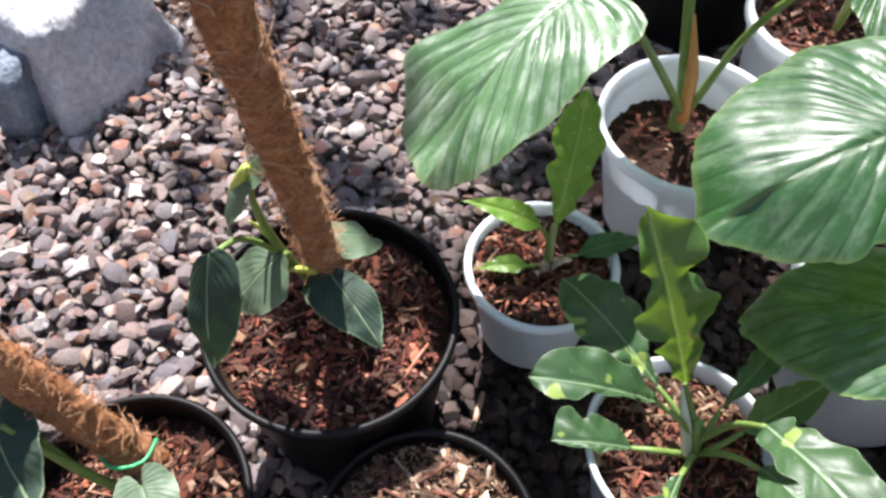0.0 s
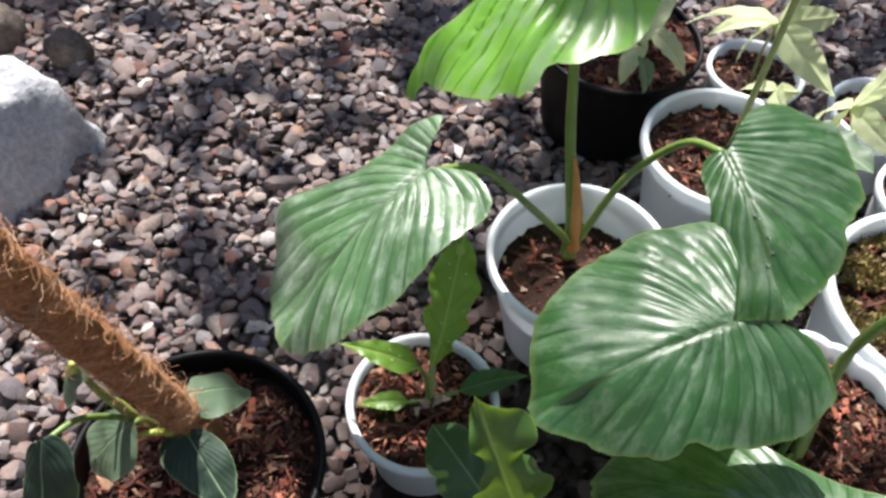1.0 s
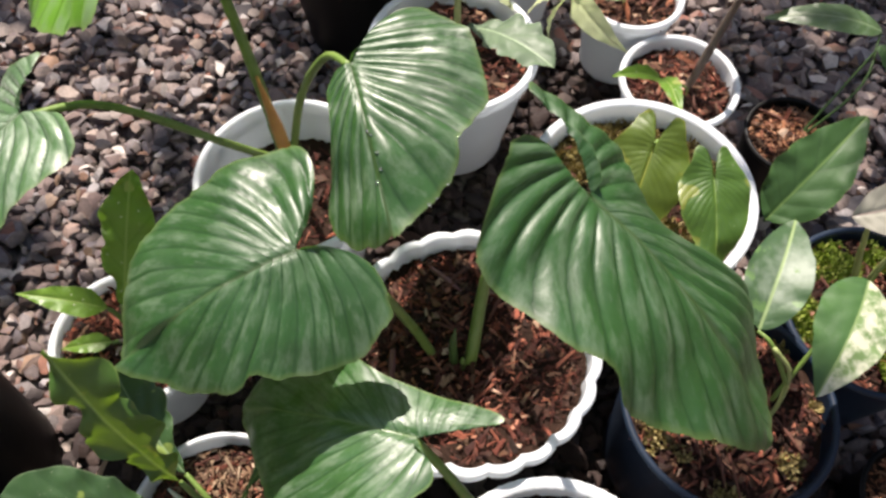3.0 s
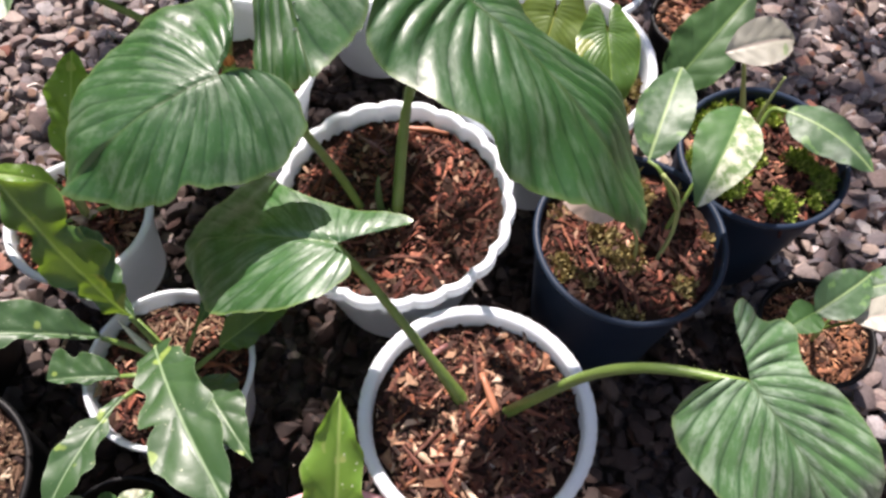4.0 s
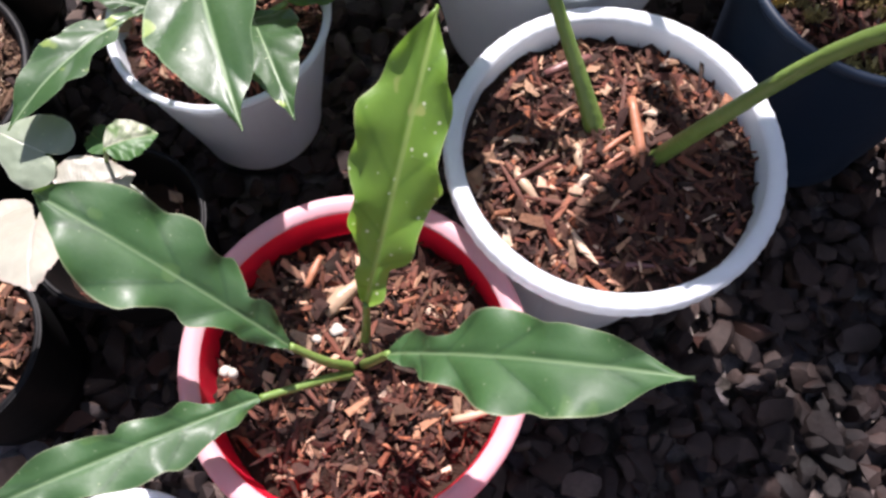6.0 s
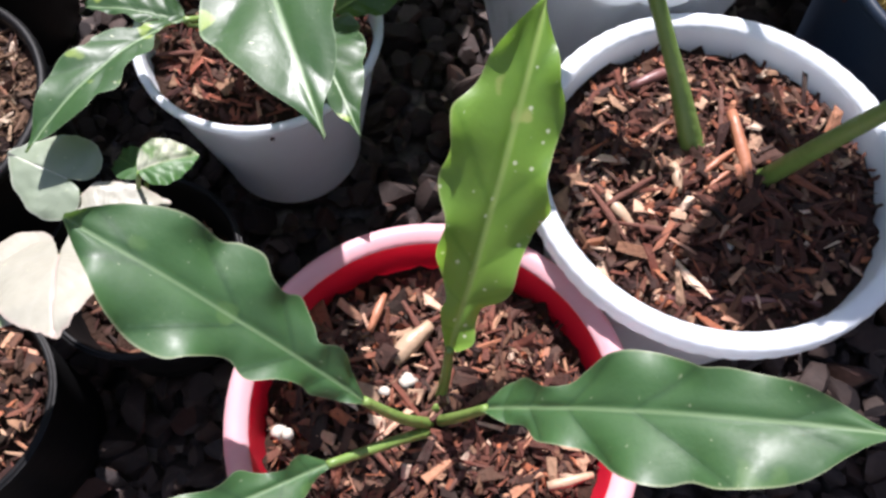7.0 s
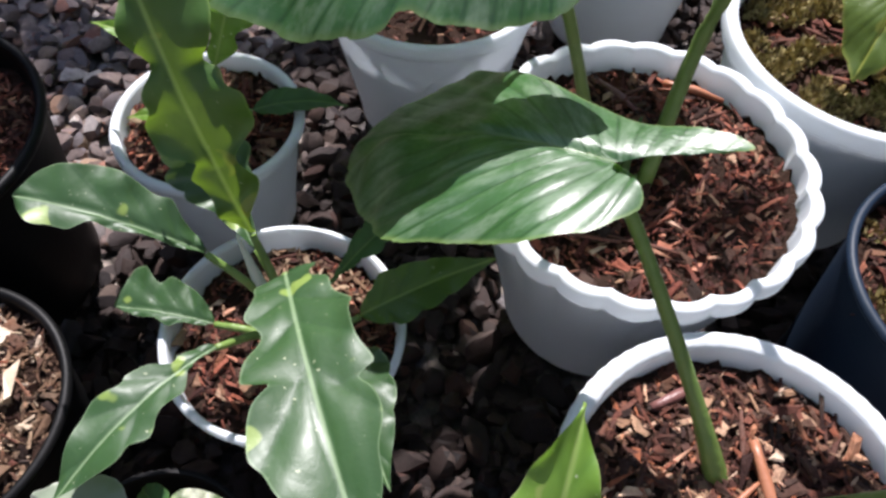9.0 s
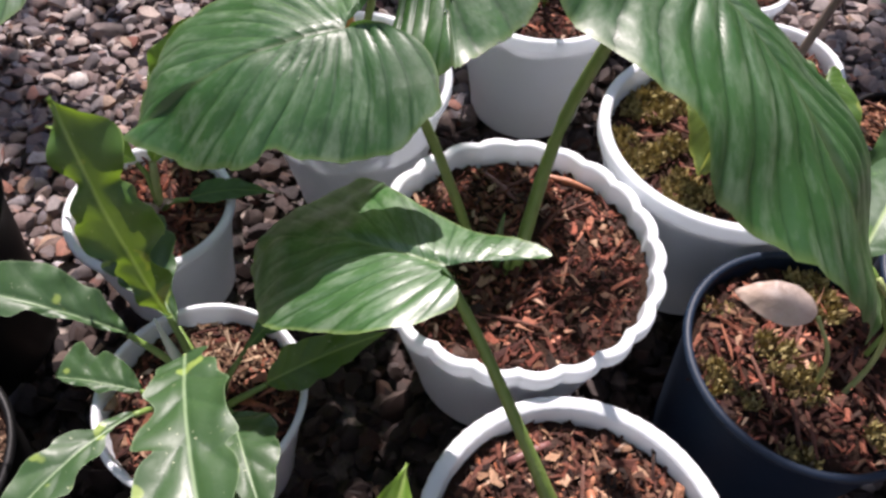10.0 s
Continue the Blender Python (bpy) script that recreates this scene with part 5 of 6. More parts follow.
# white ribbed pot with the lobed plant
q = plant((0.182, 0.247, 0.115), "lobed variegated plant in a small white pot")
under("stem", tube("stem", [(0.186, 0.244, 0.108), (0.184, 0.246, 0.14), (0.180, 0.252, 0.175)], [0.007, 0.006, 0.004], STEM, count=8), q)
under("sheath", tube("sheath", [(0.180, 0.243, 0.135), (0.170, 0.252, 0.175), (0.160, 0.264, 0.212)], [0.0045, 0.0042, 0.0008], PALESHEATH), q, "pale dried leaf sheath")
lanced(q, (0.166, 0.270, 0.205), (0.118, 0.329, 0.340), (1, 0.2, 0.25), 0.066, OLIVE, [(0.180, 0.252, 0.165), (0.173, 0.262, 0.185)], profile="paddle", teeth=0.5, teeth_n=5, bend=0.05, fold=0.04, wav=0.07, seed=5, shape=(((0.04, 0.045), (0.1, 0.07), (0.168, 0.061), (0.22, 0.085), (0.258, 0.11), (0.3, 0.075), (0.329, 0.052), (0.36, 0.085), (0.385, 0.125), (0.42, 0.156), (0.485, 0.163), (0.538, 0.115), (0.6, 0.105), (0.66, 0.055), (0.72, 0.087), (0.8, 0.09), (0.892, 0.052)), ((0.047, 0.024), (0.095, 0.04), (0.15, 0.085), (0.2, 0.11), (0.262, 0.105), (0.319, 0.085), (0.36, 0.13), (0.4, 0.18), (0.455, 0.19), (0.521, 0.199), (0.558, 0.155), (0.6, 0.145), (0.64, 0.105), (0.706, 0.168), (0.788, 0.2), (0.87, 0.167), (0.943, 0.074))), label="upright olive-green leaf with ragged lobes")
lanced(q, (0.198, 0.222, 0.245), (0.255, 0.083, 0.279), (1, 0.42, 0.1), 0.074, LOBED, [(0.184, 0.246, 0.15), (0.190, 0.236, 0.21)], profile="paddle", teeth=0.5, teeth_n=3.4, bend=0.10, seed=6, shape=(((0.015, 0.05), (0.05, 0.095), (0.135, 0.1), (0.21, 0.135), (0.25, 0.115), (0.3, 0.1), (0.371, 0.144), (0.442, 0.169), (0.475, 0.16), (0.492, 0.1), (0.536, 0.154), (0.597, 0.183), (0.666, 0.19), (0.711, 0.164), (0.78, 0.141), (0.851, 0.098), (0.908, 0.047), (0.957, 0.018)), ((0.01, 0.05), (0.04, 0.1), (0.08, 0.07), (0.12, 0.12), (0.19, 0.125), (0.272, 0.166), (0.33, 0.15), (0.4, 0.145), (0.437, 0.148), (0.515, 0.168), (0.54, 0.118), (0.59, 0.14), (0.644, 0.15), (0.69, 0.142), (0.749, 0.112), (0.812, 0.098), (0.863, 0.071), (0.9, 0.044), (0.947, 0.018))), label="lobed glossy leaf with yellow blotches")
lanced(q, (0.215, 0.215, 0.180), (0.255, 0.136, 0.197), (1, 0.4, 0.0), 0.050, LOBED, [(0.186, 0.244, 0.13), (0.200, 0.23, 0.165)], profile="spear", teeth=0.1, bend=0.12, seed=7, label="small pointed green leaf")
lanced(q, (0.143, 0.256, 0.205), (0.049, 0.263, 0.237), (0.1, 1, 0.2), 0.064, LOBED, [(0.184, 0.246, 0.14), (0.166, 0.250, 0.180)], profile="paddle", teeth=0.2, teeth_n=4, bend=0.10, seed=8, shape=(((0.1, 0.03), (0.226, 0.035), (0.31, 0.035), (0.454, 0.056), (0.58, 0.052), (0.669, 0.12), (0.767, 0.123), (0.86, 0.14), (0.94, 0.08)), ((0.064, 0.07), (0.16, 0.12), (0.242, 0.19), (0.327, 0.193), (0.45, 0.23), (0.603, 0.262), (0.73, 0.235), (0.86, 0.2), (0.94, 0.13))), label="green leaf with pale midrib")
lanced(q, (0.136, 0.246, 0.140), (0.074, 0.252, 0.142), (0.1, 1, 0.1), 0.050, LOBED, [(0.184, 0.244, 0.125), (0.155, 0.243, 0.140)], profile="paddle", shape=(((0.1, 0.05), (0.29, 0.08), (0.42, 0.13), (0.55, 0.08), (0.66, 0.08), (0.82, 0.07)), ((0.09, 0.14), (0.28, 0.28), (0.5, 0.34), (0.62, 0.28), (0.8, 0.42), (0.93, 0.34))), teeth=0.4, teeth_n=4, bend=0.08, seed=9, label="small dark lobed leaf")
lanced(q, (0.155, 0.209, 0.187), (0.098, 0.122, 0.190), (1, -0.3, 0.1), 0.042, LOBED, [(0.186, 0.243, 0.125), (0.172, 0.228, 0.165)], profile="paddle", teeth=0.2, teeth_n=4, bend=0.10, seed=10, shape=(((0.06, 0.05), (0.161, 0.07), (0.22, 0.05), (0.3, 0.13), (0.392, 0.162), (0.459, 0.137), (0.572, 0.171), (0.645, 0.161), (0.787, 0.109), (0.872, 0.07)), ((0.066, 0.02), (0.16, 0.03), (0.2, 0.04), (0.286, 0.121), (0.377, 0.119), (0.45, 0.134), (0.539, 0.185), (0.624, 0.14), (0.713, 0.149), (0.839, 0.075))), label="narrow green leaf with pale midrib")
lanced(q, (0.224, 0.255, 0.145), (0.306, 0.295, 0.157), (-0.4, 1, 0.3), 0.036, OLIVE, [(0.190, 0.244, 0.122), (0.207, 0.248, 0.135)], profile="spear", teeth=0.15, bend=0.10, seed=11, label="olive-green pointed leaf")
lanced(q, (0.205, 0.268, 0.158), (0.262, 0.318, 0.190), (-0.6, 1, 0.2), 0.030, DARKGREEN, [(0.188, 0.247, 0.125), (0.196, 0.257, 0.145)], profile="paddle", teeth=0.3, bend=0.10, seed=12, label="small dark green leaf")
lanced(q, (0.158, 0.286, 0.165), (0.094, 0.384, 0.168), (1, 0.7, 0.2), 0.074, LOBED, [(0.183, 0.250, 0.135), (0.172, 0.268, 0.155)], profile="paddle", teeth=0.2, bend=0.12, seed=13, label="green leaf with wavy rim")

# small white pot
t = plant((0.092, 0.432, 0.104), "small young plant in a small white pot")
under("stem", tube("stem", [(0.092, 0.432, 0.098), (0.093, 0.438, 0.13), (0.095, 0.446, 0.158)], [0.0050, 0.0042, 0.0032], PALESTEM, count=8), t)
under("sheath", tube("sheath", [(0.090, 0.430, 0.104), (0.088, 0.428, 0.117), (0.083, 0.425, 0.128)], [0.006, 0.005, 0.001], DRYLEAF, count=8), t, "pale dried leaf sheath")
lanced(t, (0.094, 0.430, 0.106), (0.112, 0.424, 0.134), (0.3, 1, 0.2), 0.014, DRYLEAF, None, profile="oval", bend=0.15, seed=18, label="pale dried scale leaf")
lanced(t, (0.088, 0.428, 0.106), (0.080, 0.412, 0.126), (1, 0.2, 0.2), 0.012, DRYLEAF, None, profile="oval", bend=0.15, seed=19, label="pale dried scale leaf")
lanced(t, (0.096, 0.447, 0.158), (0.124, 0.535, 0.240), (1, -0.1, -0.2), 0.046, YOUNG, None, profile="paddle", bend=0.05, fold=0.02, wav=0.10, seed=14, shape=(((0.06, 0.05), (0.14, 0.06), (0.22, 0.09), (0.3, 0.15), (0.4, 0.17), (0.47, 0.13), (0.56, 0.17), (0.68, 0.19), (0.78, 0.15), (0.88, 0.1), (0.95, 0.05)), ((0.06, 0.06), (0.13, 0.11), (0.2, 0.09), (0.28, 0.16), (0.35, 0.19), (0.42, 0.14), (0.52, 0.18), (0.64, 0.2), (0.74, 0.15), (0.84, 0.12), (0.94, 0.06))), label="upright yellow-green leaf")
lanced(t, (0.082, 0.444, 0.160), (0.011, 0.455, 0.185), (0.1, 1, 0.2), 0.028, YOUNG, [(0.092, 0.434, 0.12), (0.089, 0.440, 0.145)], profile="spear", bend=0.08, seed=15, label="light green leaf")
lanced(t, (0.120, 0.436, 0.125), (0.190, 0.458, 0.112), (-0.2, 1, 0.1), 0.026, DARKGREEN, [(0.093, 0.432, 0.108), (0.106, 0.433, 0.122)], profile="spear", bend=0.12, seed=16, label="dark green side leaf")
lanced(t, (0.072, 0.429, 0.118), (0.024, 0.427, 0.117), (0, 1, 0.1), 0.020, YOUNG, [(0.091, 0.431, 0.106), (0.082, 0.430, 0.115)], profile="spear", bend=0.1, seed=17, label="small light green leaf")


def dew(leaf, spots, seed):
    """Small drops of water lying on a blade, at places given along and across it."""
    rng = random.Random(seed)
    me = leaf.data
    uv = {}
    for lp in me.loops:
        uv[lp.vertex_index] = me.uv_layers[0].data[lp.index].uv
    for u, v in spots:
        k = min(uv, key=lambda i: (uv[i][0] - u) ** 2 + (uv[i][1] - v) ** 2)
        r = rng.uniform(0.0010, 0.0019)
        bm = bmesh.new()
        bmesh.ops.create_icosphere(bm, subdivisions=2, radius=r)
        for w in bm.verts:
            w.co.z *= 0.6
            w.co += me.vertices[k].co + Vector((0, 0, 0.0005))
        dme = bpy.data.meshes.new("water_drop")
        bm.to_mesh(dme)
        bm.free()
        dme.materials.append(WATER)
        smooth(dme)
        ob = new("water_drop", dme)
        ob.parent = leaf


def bristles(p, points, radius, count, seed):
    """Fine pale hairs along a stalk."""
    rng = random.Random(seed)
    P = spline(points, 60)
    verts, faces = [], []
    for _ in range(count):
        i = rng.randrange(4, 58)
        d = (P[i + 1] - P[i]).normalized()
        o = d.cross(Vector((rng.gauss(0, 1), rng.gauss(0, 1), rng.gauss(0, 1)))).normalized()
        e = d.cross(o) * 0.00018
        c = P[i] + o * radius * 0.9
        tipp = c + o * rng.uniform(0.0003, 0.0007) + d * 0.0003
        k0 = len(verts)
        verts += [c - e, c + e, c + d * 0.0003, tipp]
        faces += [(k0, k0 + 1, k0 + 3), (k0 + 1, k0 + 2, k0 + 3), (k0 + 2, k0, k0 + 3)]
    under("stalk_hair", mesh_from("stalk_hair", verts, faces, PALESTEM), p, "short pale hairs on the stalk", "stuff")


dew(c_leaf, [(0.47, 0.51), (0.57, 0.515), (0.66, 0.52), (0.72, 0.48), (0.88, 0.66), (0.87, 0.70), (0.58, 0.82), (0.44, 0.505), (0.80, 0.74)], 3)
bristles(f, [(0.429, 0.163, 0.148), (0.405, 0.190, 0.197), (0.367, 0.233, 0.263), (0.343, 0.256, 0.304)], 0.0040, 420, 5)
bristles(f, [(0.461, 0.150, 0.148), (0.477, 0.141, 0.217), (0.501, 0.128, 0.299), (0.530, 0.112, 0.343), (0.573, 0.088, 0.365)], 0.0038, 420, 6)
bristles(s, [(0.398, 0.348, 0.165), (0.420, 0.40, 0.27), (0.445, 0.385, 0.385), (0.457, 0.340, 0.437)], 0.0046, 420, 7)


# ---------------------------------------------------------------- coir poles and climbing plants
def coir_pole(low, high, radius, seed, label, threads):
    rng = random.Random(seed)
    low, high = Vector(low), Vector(high)
    ob = thing("moss_pole", low, label, "plant pole")
    d = (high - low).normalized()
    a = d.cross(Vector((0.2, 1, 0.1))).normalized()
    b = d.cross(a)
    L = (high - low).length
    N, S = 150, 40
    verts, faces = [], []
    for i in range(N + 1):
        z = i / N * L
        for j in range(S):
            w = 2 * math.pi * j / S
            c = Vector((math.cos(w) * 1.5, math.sin(w) * 1.5, z * 55))
            rr = radius * (1 + 0.13 * noise.noise(c + Vector((seed, 0, 0))) + 0.09 * noise.noise(c * 2.7) + 0.05 * math.sin(z * 260 + 2 * w))
            verts.append(low + d * z + (a * math.cos(w) + b * math.sin(w)) * rr)
    for i in range(N):
        for j in range(S):
            faces.append((i * S + j, i * S + (j + 1) % S, (i + 1) * S + (j + 1) % S, (i + 1) * S + j))
    faces.append(tuple(range(N * S, N * S + S)))
    under("fibre_wrap", mesh_from("fibre_wrap", verts, faces, COIR), ob, "brown coir fibre wrap")
    verts, faces = [], []
    for _ in range(threads):
        z, w = rng.uniform(0, L), rng.uniform(0, 6.283)
        o = a * math.cos(w) + b * math.sin(w)
        tang = (a * -math.sin(w) + b * math.cos(w))
        p = low + d * z + o * radius * 0.97
        way = (tang * rng.choice((-1, 1)) * rng.uniform(0.5, 1.2) + o * rng.uniform(0.0, 0.38) + d * rng.gauss(0, 0.45)).normalized()
        l = rng.uniform(0.008, 0.024)
        thin = 0.00015 if rng.random() < 0.85 else 0.0003
        k = len(verts)
        n = 5
        for q_ in range(n):
            s_ = q_ / (n - 1)
            c = p + way * l * s_ - o * l * 0.45 * s_ * s_ * rng.uniform(0.3, 1.1) + Vector((0, 0, -0.15 * l * s_ * s_))
            e = way.cross(o).normalized() * thin
            h = o * thin
            verts += [c - e, c + e, c + h * 1.5]
        for q_ in range(n - 1):
            for j in range(3):
                faces.append((k + q_ * 3 + j, k + q_ * 3 + (j + 1) % 3, k + q_ * 3 + 3 + (j + 1) % 3, k + q_ * 3 + 3 + j))
    under("frayed_fibre", mesh_from("frayed_fibre", verts, faces, FIBRE), ob, "frayed coir threads", "stuff")
    return ob


coir_pole((-0.0936, 0.3888, 0.10), (-0.1035, 0.280, 0.68), 0.0128, 31, "coir-wrapped moss pole standing in a black pot", 1500)
pole2 = coir_pole((-0.224, 0.241, 0.08), (-0.372, 0.278, 0.60), 0.0138, 32, "coir-wrapped moss pole tied with green string", 1600)
under("tie", tube("tie", [(-0.262, 0.240, 0.172), (-0.247, 0.226, 0.176), (-0.228, 0.232, 0.170), (-0.222, 0.25, 0.168)], [0.0014, 0.0016, 0.0014], GREENTIE, 6, 10), pole2, "bright green plastic tie")

k = plant((-0.105, 0.372, 0.15), "dark velvety climbing plant against a coir pole")
under("vine", tube("vine", [(-0.10, 0.370, 0.14), (-0.112, 0.365, 0.20), (-0.122, 0.352, 0.26), (-0.128, 0.345, 0.32), (-0.122, 0.335, 0.375)], [0.0045, 0.0042, 0.0036, 0.003, 0.001], STEM), k)
hearted(k, (-0.089, 0.346, 0.236), (-0.053, 0.297, 0.215), (1, 0.6, 0), 0.95, VELVET, [(-0.112, 0.364, 0.20), (-0.10, 0.355, 0.23)], (0.0025, 0.002), corr=0.002, bend=0.08, fold=(0.1, 0.1), seed=11, shape=(((-0.03, 0.02), (-0.16, 0.1), (-0.17, 0.22), (-0.065, 0.36), (0.112, 0.4), (0.341, 0.355), (0.617, 0.234), (0.862, 0.1), (1, 0)), ((-0.02, 0.02), (-0.09, 0.06), (-0.06, 0.13), (0.047, 0.21), (0.272, 0.285), (0.58, 0.265), (0.8, 0.15), (0.93, 0.05), (1, 0))), label="dark velvety leaf with pale midrib")
hearted(k, (-0.153, 0.308, 0.325), (-0.165, 0.275, 0.237), (1, -0.1, 0.0), 0.56, VELVET, [(-0.122, 0.352, 0.26), (-0.138, 0.33, 0.31)], (0.0025, 0.002), corr=0.002, bend=0.10, fold=(0.15, 0.15), seed=12, shape=(((0, 0.02), (0, 0.04), (0.06, 0.085), (0.16, 0.12), (0.34, 0.135), (0.57, 0.125), (0.81, 0.09), (0.95, 0.04), (1, 0)), ((-0.02, 0.02), (-0.04, 0.06), (-0.01, 0.12), (0.05, 0.18), (0.164, 0.222), (0.34, 0.222), (0.61, 0.18), (0.88, 0.084), (1, 0))), label="hanging dark velvety leaf with pale midrib")
hearted(k, (-0.123, 0.343, 0.270), (-0.161, 0.327, 0.226), (0.6, -0.8, 0.1), 0.85, VELVETPALE, [(-0.118, 0.357, 0.235), (-0.118, 0.350, 0.262)], (0.0025, 0.002), corr=0.002, bend=0.08, fold=(0.1, 0.1), seed=13, shape=(((-0.02, 0.02), (-0.05, 0.1), (0, 0.17), (0.222, 0.345), (0.561, 0.45), (0.8, 0.43), (0.95, 0.3), (1, 0.13), (1, 0)), ((-0.02, 0.01), (-0.1, 0.04), (-0.09, 0.14), (-0.029, 0.214), (0.087, 0.36), (0.293, 0.44), (0.582, 0.41), (0.85, 0.22), (0.96, 0.08), (1, 0))), label="velvety green leaf")
hearted(k, (-0.094, 0.378, 0.245), (-0.058, 0.402, 0.200), (0.6, -1, 0), 0.95, VELVETPALE, [(-0.115, 0.362, 0.21), (-0.104, 0.368, 0.236)], (0.0025, 0.002), corr=0.002, bend=0.08, fold=(0.05, 0.05), seed=14, shape=(((0, 0.02), (0, 0.06), (0.06, 0.14), (0.164, 0.229), (0.45, 0.285), (0.73, 0.248), (0.9, 0.15), (0.97, 0.06), (1, 0)), ((0, 0.02), (-0.02, 0.08), (0.02, 0.22), (0.14, 0.36), (0.33, 0.38), (0.6, 0.28), (0.85, 0.15), (0.96, 0.06), (1, 0))), label="pale velvety leaf seen from behind")
hearted(k, (-0.125, 0.345, 0.365), (-0.148, 0.335, 0.305), (0.3, -1, 0.1), 0.45, VELVETPALE, None, corr=0.002, bend=0.1, fold=(0.3, 0.3), seed=15, label="narrow folded velvety leaf")
under("sprout", tube("sprout", [(-0.122, 0.335, 0.375), (-0.136, 0.345, 0.345), (-0.150, 0.352, 0.310)], [0.0030, 0.0042, 0.0008], YELLOWBUD, 8, 12), k, "yellow-green unopened leaf")
under("sprout", tube("sprout", [(-0.121, 0.352, 0.262), (-0.131, 0.356, 0.280), (-0.138, 0.352, 0.300)], [0.0022, 0.0026, 0.0007], YELLOWBUD, 8, 10), k, "yellow-green unopened leaf")
under("sprout", tube("sprout", [(-0.100, 0.352, 0.232), (-0.112, 0.347, 0.246), (-0.128, 0.342, 0.252)], [0.0024, 0.0028, 0.0008], YELLOWBUD, 8, 10), k, "yellow-green bud")

k2 = plant((-0.24, 0.225, 0.13), "dark velvety climbing plant beside a coir pole")
under("vine", tube("vine", [(-0.245, 0.222, 0.12), (-0.262, 0.220, 0.19), (-0.285, 0.226, 0.26)], [0.004, 0.0036, 0.002], STEM), k2)
hearted(k2, (-0.300, 0.235, 0.255), (-0.262, 0.178, 0.232), (1, 0.4, 0), 0.7, VELVET, [(-0.262, 0.220, 0.19), (-0.280, 0.230, 0.235)], (0.0025, 0.002), corr=0.002, seed=16, label="dark velvety leaf with pale midrib")
hearted(k2, (-0.215, 0.205, 0.195), (-0.190, 0.160, 0.180), (1, 0.3, 0), 0.8, VELVETPALE, [(-0.245, 0.222, 0.13), (-0.232, 0.213, 0.18)], (0.0025, 0.002), corr=0.002, seed=17, label="grey-green velvety leaf")

# seedling in the pale mulch
m_ = plant((-0.024, 0.165, 0.118), "single leaf sprouting from pale mulch")
hearted(m_, (-0.012, 0.172, 0.165), (-0.024, 0.095, 0.160), (1, 0, 0.05), 0.75, DARKGREEN, [(-0.018, 0.180, 0.112), (-0.015, 0.178, 0.150)], (0.0022, 0.0018), corr=0.003, seed=18, label="light green young leaf")

# ---------------------------------------------------------------- marbled plants in the mossy pots
v = plant((0.612, 0.270, 0.157), "green and white marbled plant in a mossy pot")
under("vine", tube("vine", [(0.622, 0.258, 0.150), (0.640, 0.275, 0.185), (0.640, 0.290, 0.225), (0.625, 0.305, 0.245)], [0.0020, 0.0020, 0.0018, 0.0020], PALESTEM), v)
under("vine", tube("vine", [(0.608, 0.263, 0.150), (0.600, 0.268, 0.205), (0.585, 0.281, 0.233)], [0.0018, 0.0016, 0.0013], PALESTEM), v)
lanced(v, (0.617, 0.321, 0.247), (0.675, 0.409, 0.255), (1, -0.6, 0.1), 0.055, MARBLED, [(0.640, 0.285, 0.215), (0.625, 0.308, 0.243)], (0.0020, 0.0016), profile="oval", wav=0.018, ribs=0.006, bend=0.10, fold=0.25, seed=21, label="green leaf marbled with white")
lanced(v, (0.700, 0.340, 0.275), (0.634, 0.260, 0.262), (1, -0.8, -0.1), 0.062, HALFMOON, [(0.636, 0.280, 0.19), (0.672, 0.315, 0.25)], (0.0020, 0.0014), profile="oval", wav=0.018, ribs=0.006, bend=0.10, fold=-0.1, seed=22, label="green leaf with one cream-splashed half")
lanced(v, (0.584, 0.282, 0.235), (0.541, 0.307, 0.219), (0.3, 1, 0.4), 0.032, DRYLEAF, None, profile="oval", wav=0.018, ribs=0.006, bend=0.2, fold=-0.5, seed=23, label="pale dried curled leaf")

v2 = plant((0.745, 0.360, 0.151), "marbled plant trailing over green moss")
under("vine", tube("vine", [(0.760, 0.372, 0.15), (0.742, 0.385, 0.21), (0.712, 0.388, 0.295)], [0.003, 0.003, 0.0015], PALESTEM), v2)
under("vine", tube("vine", [(0.765, 0.372, 0.15), (0.762, 0.380, 0.20), (0.768, 0.385, 0.25)], [0.0025, 0.002, 0.001], PALESTEM), v2)
lanced(v2, (0.692, 0.384, 0.298), (0.762, 0.394, 0.290), (0.0, 1, 0.5), 0.046, CREAM, None, profile="oval", wav=0.018, ribs=0.006, bend=0.2, fold=0.2, seed=24, label="cream-white leaf")
lanced(v2, (0.790, 0.380, 0.202), (0.850, 0.304, 0.192), (0.8, 0.6, 0.1), 0.058, MARBLED, [(0.765, 0.372, 0.155), (0.780, 0.39, 0.19)], profile="oval", wav=0.018, ribs=0.006, bend=0.12, fold=-0.2, seed=25, label="grey-green leaf splashed with white")

v3 = plant((0.800, 0.190, 0.068), "low marbled plant in a small black pot")
for i_, (b_, t_, wd, sd, mt) in enumerate([((0.752, 0.186, 0.170), (0.712, 0.172, 0.172), 0.036, (0.3, 1, 0), DARKGREEN), ((0.748, 0.184, 0.172), (0.812, 0.210, 0.175), 0.048, (-0.3, 1, 0.2), MARBLED),
                                           ((0.782, 0.172, 0.168), (0.862, 0.168, 0.160), 0.038, (0.1, 1, 0), CREAM), ((0.800, 0.200, 0.165), (0.875, 0.200, 0.160), 0.036, (-0.1, 1, 0.1), MARBLED)]):
    lanced(v3, b_, t_, sd, wd, mt, [(0.795, 0.188, 0.065), (0.775, 0.182, 0.125)], (0.0018, 0.0014), profile="oval", wav=0.018, ribs=0.006, bend=0.12, seed=30 + i_, label="small marbled leaf")

